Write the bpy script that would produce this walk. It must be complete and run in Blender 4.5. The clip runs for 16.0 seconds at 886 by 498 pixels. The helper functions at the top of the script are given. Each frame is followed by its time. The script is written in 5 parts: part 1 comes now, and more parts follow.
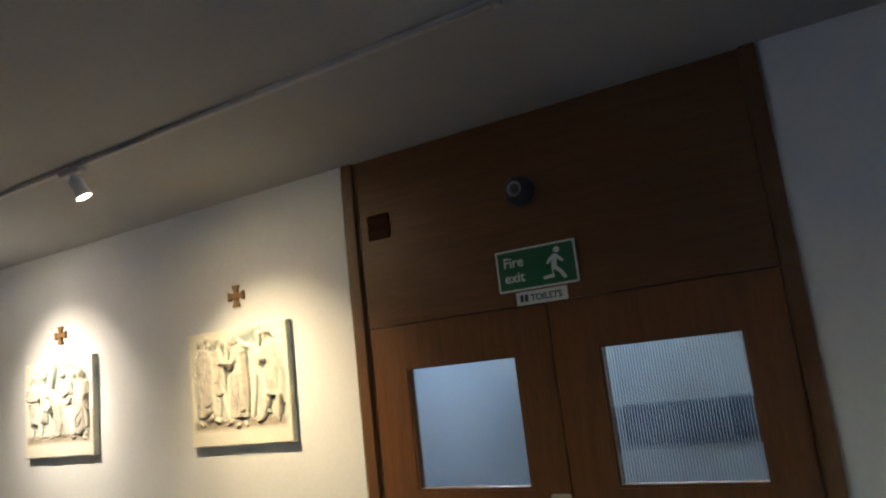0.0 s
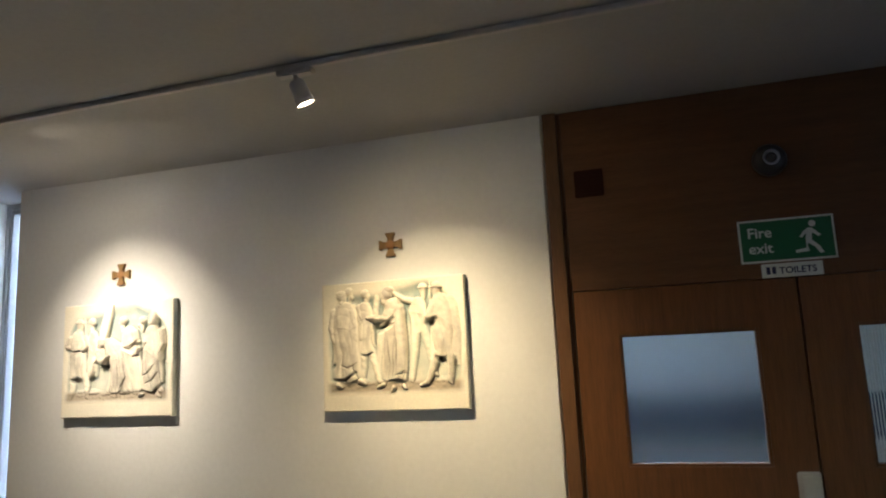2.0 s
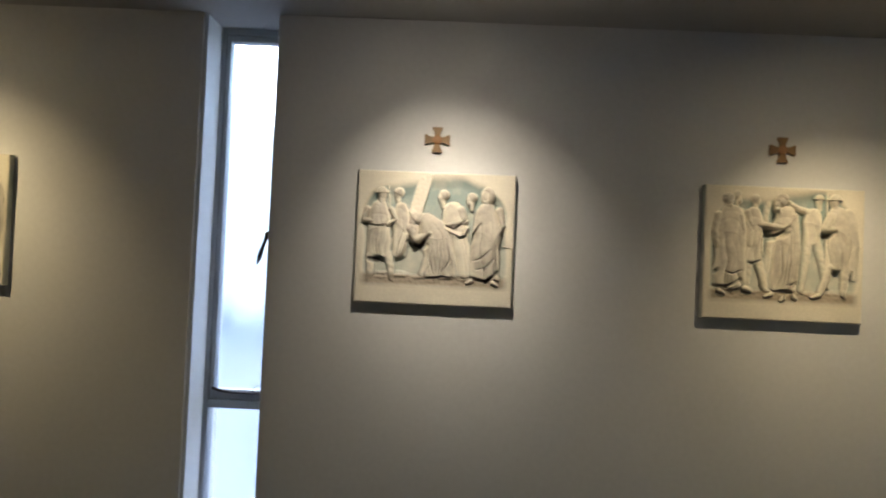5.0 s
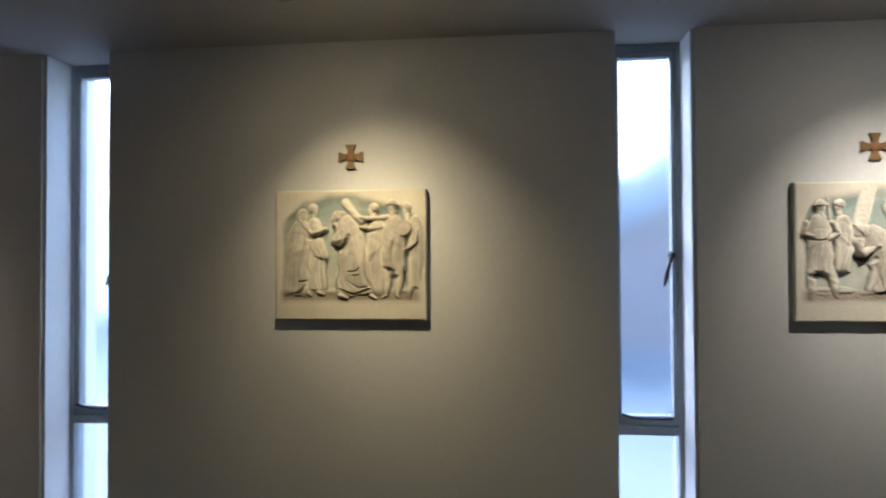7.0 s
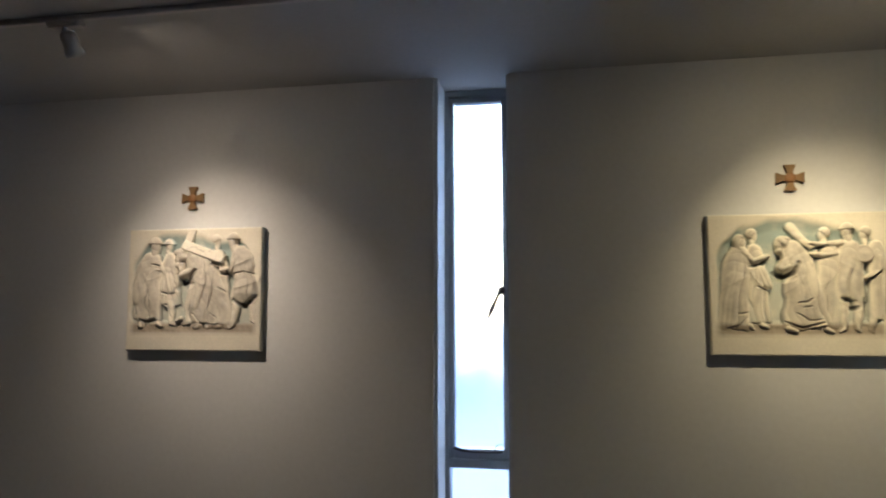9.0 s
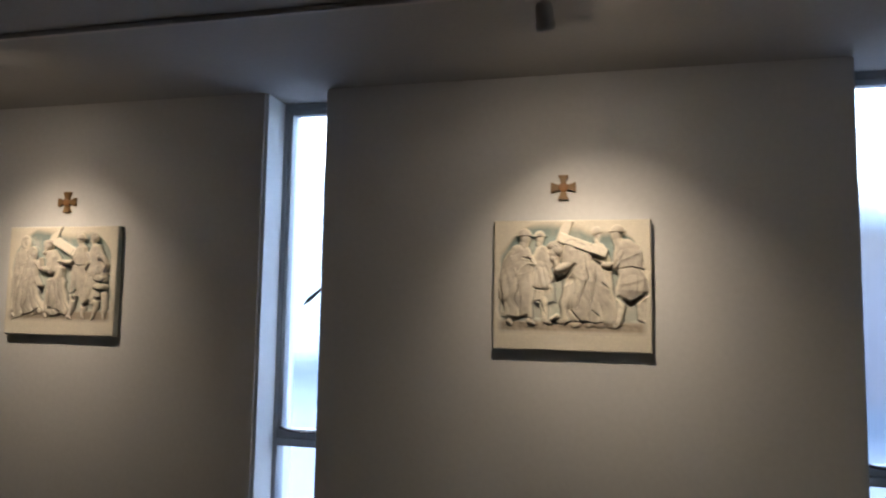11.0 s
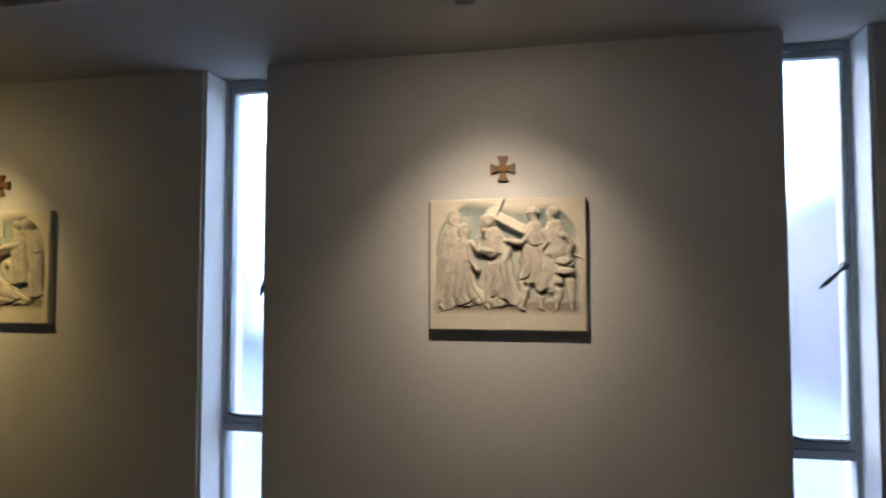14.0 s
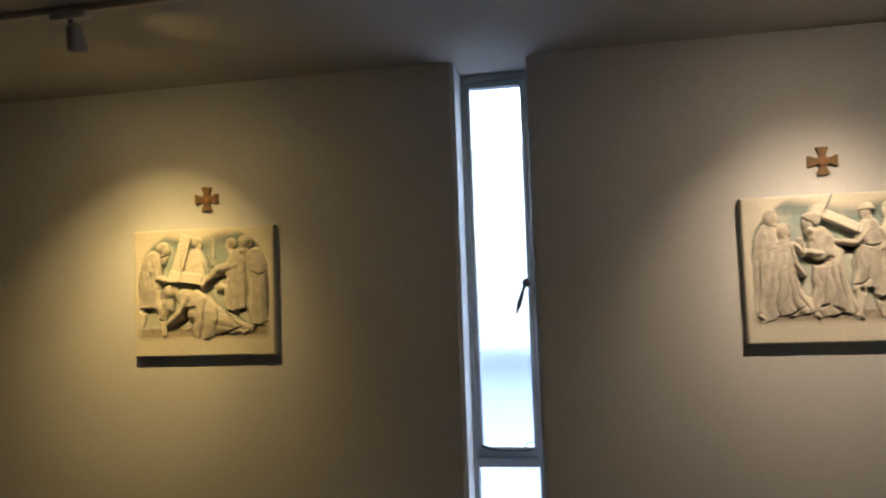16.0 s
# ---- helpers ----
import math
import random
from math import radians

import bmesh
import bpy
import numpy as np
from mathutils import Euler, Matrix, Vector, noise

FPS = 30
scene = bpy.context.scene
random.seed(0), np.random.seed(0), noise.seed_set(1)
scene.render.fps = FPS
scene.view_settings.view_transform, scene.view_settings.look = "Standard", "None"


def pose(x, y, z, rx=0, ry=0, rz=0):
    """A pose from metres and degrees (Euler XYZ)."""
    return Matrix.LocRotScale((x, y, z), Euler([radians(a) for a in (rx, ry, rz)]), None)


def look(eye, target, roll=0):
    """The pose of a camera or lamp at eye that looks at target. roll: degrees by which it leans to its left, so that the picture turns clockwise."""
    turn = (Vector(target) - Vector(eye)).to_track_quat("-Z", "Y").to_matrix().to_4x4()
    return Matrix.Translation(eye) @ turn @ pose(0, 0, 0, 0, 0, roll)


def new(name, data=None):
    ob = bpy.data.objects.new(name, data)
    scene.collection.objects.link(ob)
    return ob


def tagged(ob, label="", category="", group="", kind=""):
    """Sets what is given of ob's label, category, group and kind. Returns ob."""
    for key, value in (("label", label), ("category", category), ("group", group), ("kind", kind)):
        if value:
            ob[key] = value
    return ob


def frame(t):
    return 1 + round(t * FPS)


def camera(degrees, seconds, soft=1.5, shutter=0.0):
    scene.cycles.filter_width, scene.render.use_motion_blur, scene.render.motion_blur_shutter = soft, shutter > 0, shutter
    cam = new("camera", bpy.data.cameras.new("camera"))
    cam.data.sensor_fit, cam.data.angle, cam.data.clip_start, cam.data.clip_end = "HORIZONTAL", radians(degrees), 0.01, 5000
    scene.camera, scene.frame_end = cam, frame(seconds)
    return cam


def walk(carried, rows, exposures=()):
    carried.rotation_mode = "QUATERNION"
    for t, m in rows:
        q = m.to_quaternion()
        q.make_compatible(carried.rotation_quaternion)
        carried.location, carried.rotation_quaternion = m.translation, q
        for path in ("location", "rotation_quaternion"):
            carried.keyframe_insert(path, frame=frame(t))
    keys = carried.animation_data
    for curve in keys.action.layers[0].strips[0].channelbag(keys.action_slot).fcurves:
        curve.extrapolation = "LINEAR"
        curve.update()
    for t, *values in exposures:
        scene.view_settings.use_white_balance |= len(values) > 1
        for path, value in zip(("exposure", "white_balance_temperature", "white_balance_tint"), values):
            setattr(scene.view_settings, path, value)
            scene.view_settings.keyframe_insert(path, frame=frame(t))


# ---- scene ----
cam = camera(66.4, 16.0, soft=2.0, shutter=0.3)
PATH = [
    (0, (2.293, -2.221, 1.763), (1.353, -0.491, 2.116), -6.5),
    (0.5, (2.008, -2.28, 1.754), (1.108, -0.524, 2.077), -4.1),
    (1, (1.711, -2.426, 1.768), (0.945, -0.603, 2.067), -3.8),
    (1.5, (1.358, -2.437, 1.731), (0.684, -0.578, 2.032), -3.2),
    (2, (0.986, -2.53, 1.746), (0.414, -0.639, 2.058), -2.7),
    (2.5, (0.736, -2.641, 1.748), (0.307, -0.71, 2.04), -2.1),
    (3, (0.377, -2.604, 1.703), (0.095, -0.638, 1.938), -0.8),
    (3.5, (0.01, -2.564, 1.662), (-0.211, -0.583, 1.826), 1.6),
    (3.7, (-0.155, -2.61, 1.671), (-0.342, -0.622, 1.794), 2.2),
    (5.8, (-1.797, -2.622, 1.721), (-1.802, -0.622, 1.732), 2.1),
    (6, (-1.913, -2.559, 1.731), (-2.02, -0.562, 1.726), 0.9),
    (6.5, (-2.258, -2.53, 1.742), (-2.479, -0.542, 1.737), 1.0),
    (7, (-2.629, -2.628, 1.768), (-2.846, -0.64, 1.808), -0.3),
    (7.5, (-2.982, -2.596, 1.751), (-3.257, -0.616, 1.807), -1.6),
    (8, (-3.41, -2.555, 1.708), (-3.794, -0.599, 1.867), -0.6),
    (8.5, (-3.73, -2.643, 1.714), (-4.093, -0.685, 1.895), -0.4),
    (9, (-4.099, -2.627, 1.7), (-4.449, -0.667, 1.888), -0.1),
    (9.5, (-4.437, -2.61, 1.698), (-4.871, -0.668, 1.896), 0.4),
    (9.7, (-4.598, -2.626, 1.679), (-5.036, -0.685, 1.881), 0.8),
    (11.8, (-6.039, -2.717, 1.715), (-6.517, -0.781, 1.869), 1.1),
    (12, (-6.196, -2.721, 1.7), (-6.665, -0.782, 1.85), 1.5),
    (12.5, (-6.595, -2.675, 1.705), (-7.056, -0.733, 1.844), 1.2),
    (13, (-6.949, -2.724, 1.705), (-7.408, -0.782, 1.835), 1.5),
    (13.5, (-7.294, -2.706, 1.695), (-7.684, -0.747, 1.806), 1.1),
    (14, (-7.669, -2.621, 1.729), (-8.08, -0.666, 1.829), -0.0),
    (14.5, (-7.998, -2.661, 1.724), (-8.426, -0.711, 1.832), -0.0),
    (15, (-8.29, -2.638, 1.734), (-8.718, -0.686, 1.824), -0.4),
    (15.5, (-8.596, -2.529, 1.757), (-8.955, -0.565, 1.88), -1.7),
    (16, (-8.904, -2.538, 1.753), (-9.238, -0.571, 1.889), -2.0),
]
EXPOSURES = [(0.0, 5.12, 6300), (1.0, 4.84, 6400), (1.5, 4.83, 6450), (2.0, 4.78, 6450), (2.5, 4.68, 6450), (3.0, 4.43, 6450), (3.5, 4.15, 6350), (6.0, 3.5, 6150), (6.5, 3.64, 5950), (7.0, 3.68, 5750), (7.5, 3.72, 5650), (8.5, 3.88, 5800), (9.0, 3.86, 5750), (9.5, 3.84, 5600), (12.0, 3.84, 6100), (13.0, 3.82, 5800), (14.0, 3.9, 5950), (15.0, 3.84, 6150), (16.0, 4.0, 6450)]
walk(cam, [(t, look(eye, target, roll)) for t, eye, target, roll in PATH], exposures=[(t, stops, kelvin, 14) for t, stops, kelvin in EXPOSURES])

# ---- world and light ----
SUN_UP, SUN_TURN = 38.0, 322.0
world = bpy.data.worlds.new("sky")
world.use_nodes = True
scene.world = world
wn, wl = world.node_tree.nodes, world.node_tree.links
sky = wn.new("ShaderNodeTexSky")
sky.sky_type = "NISHITA"
sky.sun_disc = False
sky.sun_elevation, sky.sun_rotation = radians(SUN_UP), radians(SUN_TURN)
sky.dust_density, sky.air_density, sky.ozone_density = 0.4, 1.6, 3.0
wn["Background"].inputs["Strength"].default_value = 0.125
wl.new(sky.outputs[0], wn["Background"].inputs[0])

sun_data = bpy.data.lights.new("sun", "SUN")
sun_data.energy, sun_data.angle, sun_data.color = 0.35, radians(60), (0.95, 0.97, 1.0)
sun = new("sun", sun_data)
to_sun = Vector((math.sin(radians(SUN_TURN)) * math.cos(radians(SUN_UP)), math.cos(radians(SUN_TURN)) * math.cos(radians(SUN_UP)), math.sin(radians(SUN_UP))))
sun.matrix_world = look(to_sun * 80, (0, 0, 0))

# each spotlight of the track: its place along the wall, colour, power in watts, the point it is turned to (x, z), and the narrow core's share of the light
SPOTS = [
    (0.01, (1.0, 0.81, 0.47), 3.6, 0.26, 1.54, 0.56),
    (-1.33, (1.0, 0.88, 0.66), 4.0, -1.25, 1.74, 0.78),
    (-3.29, (1.0, 0.79, 0.42), 3.45, -3.14, 1.74, 0.66),
    (-5.66, (1.0, 0.79, 0.53), 2.95, -5.50, 1.72, 0.64),
    (-8.00, (1.0, 0.78, 0.52), 3.0, -8.00, 1.70, 0.64),
    (-10.31, (1.0, 0.70, 0.26), 3.45, -10.53, 1.66, 0.64),
]
# cone in degrees, its share of the lamp's power (a + b * core), and how far above the aim: together a soft-edged beam
LOBES = [(46, 0.0, 0.58, 0.04), (72, 0.0, 0.50, 0.04), (88, 0.90, -0.90, -0.38), (150, 0.04, 0.0, -0.55)]

# ---- materials ----


def material(name, base, rough=0.6, metal=0.0, vary=0.1, scale=6.0, grain=60.0, bump=0.1, depth=0.002, stretch=(1, 1, 1), spec=0.5):
    """Two scales of colour variation and a fine relief, in metres of the thing's own space."""
    m = bpy.data.materials.new(name)
    m.use_nodes = True
    n, l = m.node_tree.nodes, m.node_tree.links
    b = n["Principled BSDF"]
    b.inputs["Roughness"].default_value, b.inputs["Metallic"].default_value = rough, metal
    b.inputs["Specular IOR Level"].default_value = spec
    tc, mp = n.new("ShaderNodeTexCoord"), n.new("ShaderNodeMapping")
    mp.inputs["Scale"].default_value = stretch
    l.new(tc.outputs["Object"], mp.inputs[0])
    big, fine = n.new("ShaderNodeTexNoise"), n.new("ShaderNodeTexNoise")
    big.inputs["Scale"].default_value, big.inputs["Detail"].default_value = scale, 4
    fine.inputs["Scale"].default_value, fine.inputs["Detail"].default_value = grain, 5
    l.new(mp.outputs[0], big.inputs[0]), l.new(mp.outputs[0], fine.inputs[0])
    mix = n.new("ShaderNodeMath")
    mix.operation = "MULTIPLY_ADD"
    mix.inputs[1].default_value = 0.5
    l.new(fine.outputs[0], mix.inputs[0])
    half = n.new("ShaderNodeMath")
    half.operation = "MULTIPLY"
    half.inputs[1].default_value = 0.5
    l.new(big.outputs[0], half.inputs[0]), l.new(half.outputs[0], mix.inputs[2])
    ramp = n.new("ShaderNodeValToRGB")
    e = ramp.color_ramp.elements
    e[0].position, e[1].position = 0.3, 0.7
    e[0].color = (*[c * (1 - vary) for c in base], 1)
    e[1].color = (*[min(1, c * (1 + vary)) for c in base], 1)
    l.new(mix.outputs[0], ramp.inputs[0]), l.new(ramp.outputs[0], b.inputs["Base Color"])
    if bump:
        bn = n.new("ShaderNodeBump")
        bn.inputs["Strength"].default_value, bn.inputs["Distance"].default_value = bump, depth
        l.new(mix.outputs[0], bn.inputs["Height"]), l.new(bn.outputs[0], b.inputs["Normal"])
    return m


def wood(name, base, along="z", rough=0.45):
    """Veneer with grain drawn out along one way."""
    s = {"z": (14, 14, 1.1), "x": (1.1, 14, 14)}[along]
    return material(name, base, rough, vary=0.28, scale=3.0, grain=18.0, bump=0.12, depth=0.001, stretch=s, spec=0.35)


def glass_material(name, rough, tint=(1, 1, 1)):
    m = bpy.data.materials.new(name)
    m.use_nodes = True
    b = m.node_tree.nodes["Principled BSDF"]
    b.inputs["Base Color"].default_value = (*tint, 1)
    b.inputs["Roughness"].default_value = rough
    b.inputs["Transmission Weight"].default_value = 1.0
    b.inputs["IOR"].default_value = 1.45
    return m


def glow_material(name, colour, strength):
    m = bpy.data.materials.new(name)
    m.use_nodes = True
    b = m.node_tree.nodes["Principled BSDF"]
    b.inputs["Base Color"].default_value = (0.8, 0.8, 0.8, 1)
    b.inputs["Emission Color"].default_value = (*colour, 1)
    b.inputs["Emission Strength"].default_value = strength
    return m


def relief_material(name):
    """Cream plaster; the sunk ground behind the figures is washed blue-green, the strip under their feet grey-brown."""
    m = material(name, (0.74, 0.68, 0.56), 0.75, vary=0.10, scale=9, grain=90, bump=0.25, depth=0.002)
    n, l = m.node_tree.nodes, m.node_tree.links
    b = n["Principled BSDF"]
    cream = b.inputs["Base Color"].links[0].from_socket
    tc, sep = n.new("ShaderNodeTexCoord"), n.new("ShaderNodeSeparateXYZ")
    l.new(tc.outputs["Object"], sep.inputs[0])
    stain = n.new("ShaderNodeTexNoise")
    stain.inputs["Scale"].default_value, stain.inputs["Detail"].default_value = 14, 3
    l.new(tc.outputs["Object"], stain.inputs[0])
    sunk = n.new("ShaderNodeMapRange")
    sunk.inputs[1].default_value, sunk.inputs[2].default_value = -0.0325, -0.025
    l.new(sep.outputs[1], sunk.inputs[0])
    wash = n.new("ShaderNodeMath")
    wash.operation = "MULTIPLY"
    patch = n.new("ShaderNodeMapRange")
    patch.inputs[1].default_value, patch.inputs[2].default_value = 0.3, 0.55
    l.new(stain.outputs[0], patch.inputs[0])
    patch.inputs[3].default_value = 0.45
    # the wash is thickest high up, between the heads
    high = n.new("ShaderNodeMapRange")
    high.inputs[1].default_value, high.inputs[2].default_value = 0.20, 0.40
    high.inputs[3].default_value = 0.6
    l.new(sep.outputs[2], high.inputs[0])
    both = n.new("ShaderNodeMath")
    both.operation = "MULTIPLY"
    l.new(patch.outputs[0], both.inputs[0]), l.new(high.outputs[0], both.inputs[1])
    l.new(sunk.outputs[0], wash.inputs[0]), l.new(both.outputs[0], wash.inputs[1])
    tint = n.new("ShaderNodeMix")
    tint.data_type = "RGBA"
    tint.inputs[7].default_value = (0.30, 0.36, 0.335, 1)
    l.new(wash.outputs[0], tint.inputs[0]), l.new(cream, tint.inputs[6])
    low = n.new("ShaderNodeMapRange")
    low.inputs[1].default_value, low.inputs[2].default_value = 0.124, 0.104
    l.new(sep.outputs[2], low.inputs[0])
    soil = n.new("ShaderNodeMath")
    soil.operation = "MULTIPLY"
    dust = n.new("ShaderNodeMapRange")
    dust.inputs[1].default_value, dust.inputs[2].default_value = -0.0375, -0.0350
    l.new(sep.outputs[1], dust.inputs[0])
    off_middle, within, dusty = n.new("ShaderNodeMath"), n.new("ShaderNodeMapRange"), n.new("ShaderNodeMath")
    off_middle.operation, dusty.operation = "ABSOLUTE", "MULTIPLY"
    within.inputs[1].default_value, within.inputs[2].default_value = 0.288, 0.262
    l.new(sep.outputs[0], off_middle.inputs[0]), l.new(off_middle.outputs[0], within.inputs[0])
    l.new(dust.outputs[0], dusty.inputs[0]), l.new(within.outputs[0], dusty.inputs[1])
    l.new(low.outputs[0], soil.inputs[0]), l.new(dusty.outputs[0], soil.inputs[1])
    above = n.new("ShaderNodeMapRange")
    above.inputs[1].default_value, above.inputs[2].default_value = 0.060, 0.082
    l.new(sep.outputs[2], above.inputs[0])
    only = n.new("ShaderNodeMath")
    only.operation = "MULTIPLY"
    l.new(soil.outputs[0], only.inputs[0]), l.new(above.outputs[0], only.inputs[1])
    ground_tint = n.new("ShaderNodeMix")
    ground_tint.data_type = "RGBA"
    ground_tint.inputs[7].default_value = (0.31, 0.26, 0.20, 1)
    l.new(only.outputs[0], ground_tint.inputs[0]), l.new(tint.outputs[2], ground_tint.inputs[6])
    # a thin grey-beige wash left on the raised work
    proud = n.new("ShaderNodeMapRange")
    proud.inputs[1].default_value, proud.inputs[2].default_value = -0.0355, -0.042
    proud.inputs[4].default_value = 0.9
    l.new(sep.outputs[1], proud.inputs[0])
    washed = n.new("ShaderNodeMix")
    washed.data_type = "RGBA"
    washed.inputs[7].default_value = (0.46, 0.415, 0.35, 1)
    blotch, worn = n.new("ShaderNodeTexNoise"), n.new("ShaderNodeMapRange")
    blotch.inputs["Scale"].default_value, blotch.inputs["Detail"].default_value = 38, 5
    l.new(tc.outputs["Object"], blotch.inputs[0]), l.new(blotch.outputs[0], worn.inputs[0])
    worn.inputs[1].default_value, worn.inputs[2].default_value, worn.inputs[3].default_value = 0.35, 0.65, 0.5
    uneven = n.new("ShaderNodeMath")
    uneven.operation = "MULTIPLY"
    l.new(proud.outputs[0], uneven.inputs[0]), l.new(worn.outputs[0], uneven.inputs[1])
    # the wash was wiped off timbers and cloths; crevice shade and patina are painted in
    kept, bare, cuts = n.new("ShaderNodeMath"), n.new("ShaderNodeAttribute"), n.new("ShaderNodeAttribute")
    bare.attribute_name, cuts.attribute_name = "bare_plaster", "crevice_shade"
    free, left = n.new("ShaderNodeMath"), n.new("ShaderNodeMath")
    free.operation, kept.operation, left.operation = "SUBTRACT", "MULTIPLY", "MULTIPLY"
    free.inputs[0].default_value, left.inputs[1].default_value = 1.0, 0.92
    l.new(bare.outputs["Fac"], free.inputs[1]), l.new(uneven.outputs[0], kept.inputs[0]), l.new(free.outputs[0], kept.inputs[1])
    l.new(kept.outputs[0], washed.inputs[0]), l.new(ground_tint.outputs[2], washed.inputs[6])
    shade_tint = n.new("ShaderNodeMix")
    shade_tint.data_type = "RGBA"
    shade_tint.inputs[7].default_value = (0.055, 0.042, 0.035, 1)
    l.new(cuts.outputs["Fac"], left.inputs[0]), l.new(left.outputs[0], shade_tint.inputs[0]), l.new(washed.outputs[2], shade_tint.inputs[6])
    l.new(shade_tint.outputs[2], b.inputs["Base Color"])
    return m


PLASTER = material("wall_plaster", (0.69, 0.68, 0.67), 0.8, vary=0.05, scale=1.7, grain=45, bump=0.25, depth=0.003)
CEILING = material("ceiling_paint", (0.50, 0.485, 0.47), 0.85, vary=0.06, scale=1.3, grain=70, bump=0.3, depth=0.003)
CARPET = material("floor_carpet", (0.12, 0.11, 0.11), 0.95, vary=0.25, scale=3, grain=140, bump=0.5, depth=0.004)
VENEER = wood("door_veneer", (0.150, 0.062, 0.023))
VENEER_X = wood("panel_veneer", (0.135, 0.060, 0.025), "x")
TRIM = wood("frame_wood", (0.135, 0.063, 0.027), "z", 0.5)
FRAME_PAINT = material("window_frame_paint", (0.34, 0.36, 0.38), 0.45, vary=0.10, scale=8, grain=80, bump=0.1)
REED = glass_material("reeded_glass", 0.03, (0.93, 0.97, 0.98))
FROST = glass_material("frosted_reeded_glass", 0.24, (0.93, 0.97, 1.0))
OBSCURE = glass_material("obscured_glass", 0.16, (0.97, 0.97, 0.99))
BRONZE = material("dark_bronze", (0.06, 0.05, 0.045), 0.45, 0.8, vary=0.2, scale=30, grain=120)
WHITE_METAL = material("white_enamel", (0.52, 0.50, 0.48), 0.4, vary=0.05, scale=20, grain=100, bump=0.05)
TRACK_GREY = material("track_grey", (0.60, 0.56, 0.53), 0.45, vary=0.06, scale=20, grain=100, bump=0.05)
CROSS_WOOD = wood("cross_oak", (0.215, 0.125, 0.048))
CROSS_BOSS = material("cross_boss", (0.26, 0.12, 0.038), 0.5, vary=0.2, scale=40, grain=200)
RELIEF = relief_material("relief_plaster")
SIGN_GREEN = material("sign_green", (0.012, 0.125, 0.055), 0.4, vary=0.05, scale=10, grain=80, bump=0.02)
SIGN_WHITE = material("sign_white", (0.74, 0.76, 0.74), 0.45, vary=0.03, scale=10, grain=80, bump=0.02)
INK_BLUE = material("ink_blue", (0.012, 0.018, 0.085), 0.6, vary=0.1, bump=0)
DARK_PLASTIC = material("dark_plastic", (0.035, 0.033, 0.04), 0.4, vary=0.15, scale=20, grain=120, bump=0.08)
VENT_BROWN = material("vent_brown", (0.040, 0.014, 0.009), 0.9, spec=0.15, vary=0.15, scale=20, grain=120, bump=0.1)
LENS_GREY = material("sounder_lens", (0.34, 0.37, 0.46), 0.25, vary=0.08, scale=40, grain=150, bump=0.05)
PAPER = material("paper", (0.76, 0.77, 0.78), 0.85, vary=0.03, scale=12, grain=200, bump=0.05)
RENDER_WHITE = material("white_render", (0.72, 0.69, 0.66), 0.9, vary=0.06, scale=0.8, grain=18, bump=0.4, depth=0.01)
# white render of the hall, its lavender shade put into the colour
RENDER_SHADED = material("shaded_render", (0.165, 0.145, 0.155), 0.9, vary=0.06, scale=0.8, grain=18, bump=0.4, depth=0.01)
LOBBY_PAINT = material("lobby_paint", (0.66, 0.62, 0.52), 0.85, vary=0.06, scale=1.5, grain=40, bump=0.2)
REVEAL_BRIGHT = material("reveal_bright", (0.82, 0.84, 0.85), 0.6, vary=0.04, scale=3, grain=60, bump=0.1)
BRICK = material("red_brick", (0.38, 0.20, 0.14), 0.9, vary=0.25, scale=3, grain=30, bump=0.4, depth=0.01)
SLATE = material("roof_slate", (0.13, 0.15, 0.19), 0.7, vary=0.2, scale=4, grain=25, bump=0.4, depth=0.01)
PAVING = material("pale_paving", (0.21, 0.21, 0.215), 0.8, vary=0.12, scale=0.7, grain=14, bump=0.3, depth=0.01)
BAND_BLUE = material("dado_blue", (0.05, 0.065, 0.09), 0.5, vary=0.1, scale=4, grain=60)
DARK_PANE = material("dark_pane", (0.03, 0.035, 0.04), 0.1, vary=0.1, bump=0)

# ---- building helpers ----


def box(bm, x0, x1, y0, y1, z0, z1, bevel=0.0):
    """Adds a block, with softened edges if asked."""
    made = bmesh.ops.create_cube(bm, size=1.0, matrix=Matrix.LocRotScale(((x0 + x1) / 2, (y0 + y1) / 2, (z0 + z1) / 2), None, (x1 - x0, y1 - y0, z1 - z0)))
    if bevel:
        edges = list({e for v in made["verts"] for e in v.link_edges})
        bmesh.ops.bevel(bm, geom=edges, offset=bevel, segments=2, affect="EDGES", clamp_overlap=True)
    return bm


def block(x0, x1, y0, y1, z0, z1, bevel=0.0):
    return box(bmesh.new(), x0, x1, y0, y1, z0, z1, bevel)


def turned(profile, m=Matrix(), segs=28):
    """A body turned about its z axis: rows of radius and height."""
    bm = bmesh.new()
    rings = [[bm.verts.new((r * math.cos(math.tau * k / segs), r * math.sin(math.tau * k / segs), z)) for k in range(segs)] for r, z in profile]
    for a, b in zip(rings, rings[1:]):
        for k in range(segs):
            bm.faces.new((a[k], a[(k + 1) % segs], b[(k + 1) % segs], b[k]))
    bm.faces.new(rings[0][::-1]), bm.faces.new(rings[-1])
    bm.transform(m)
    return bm


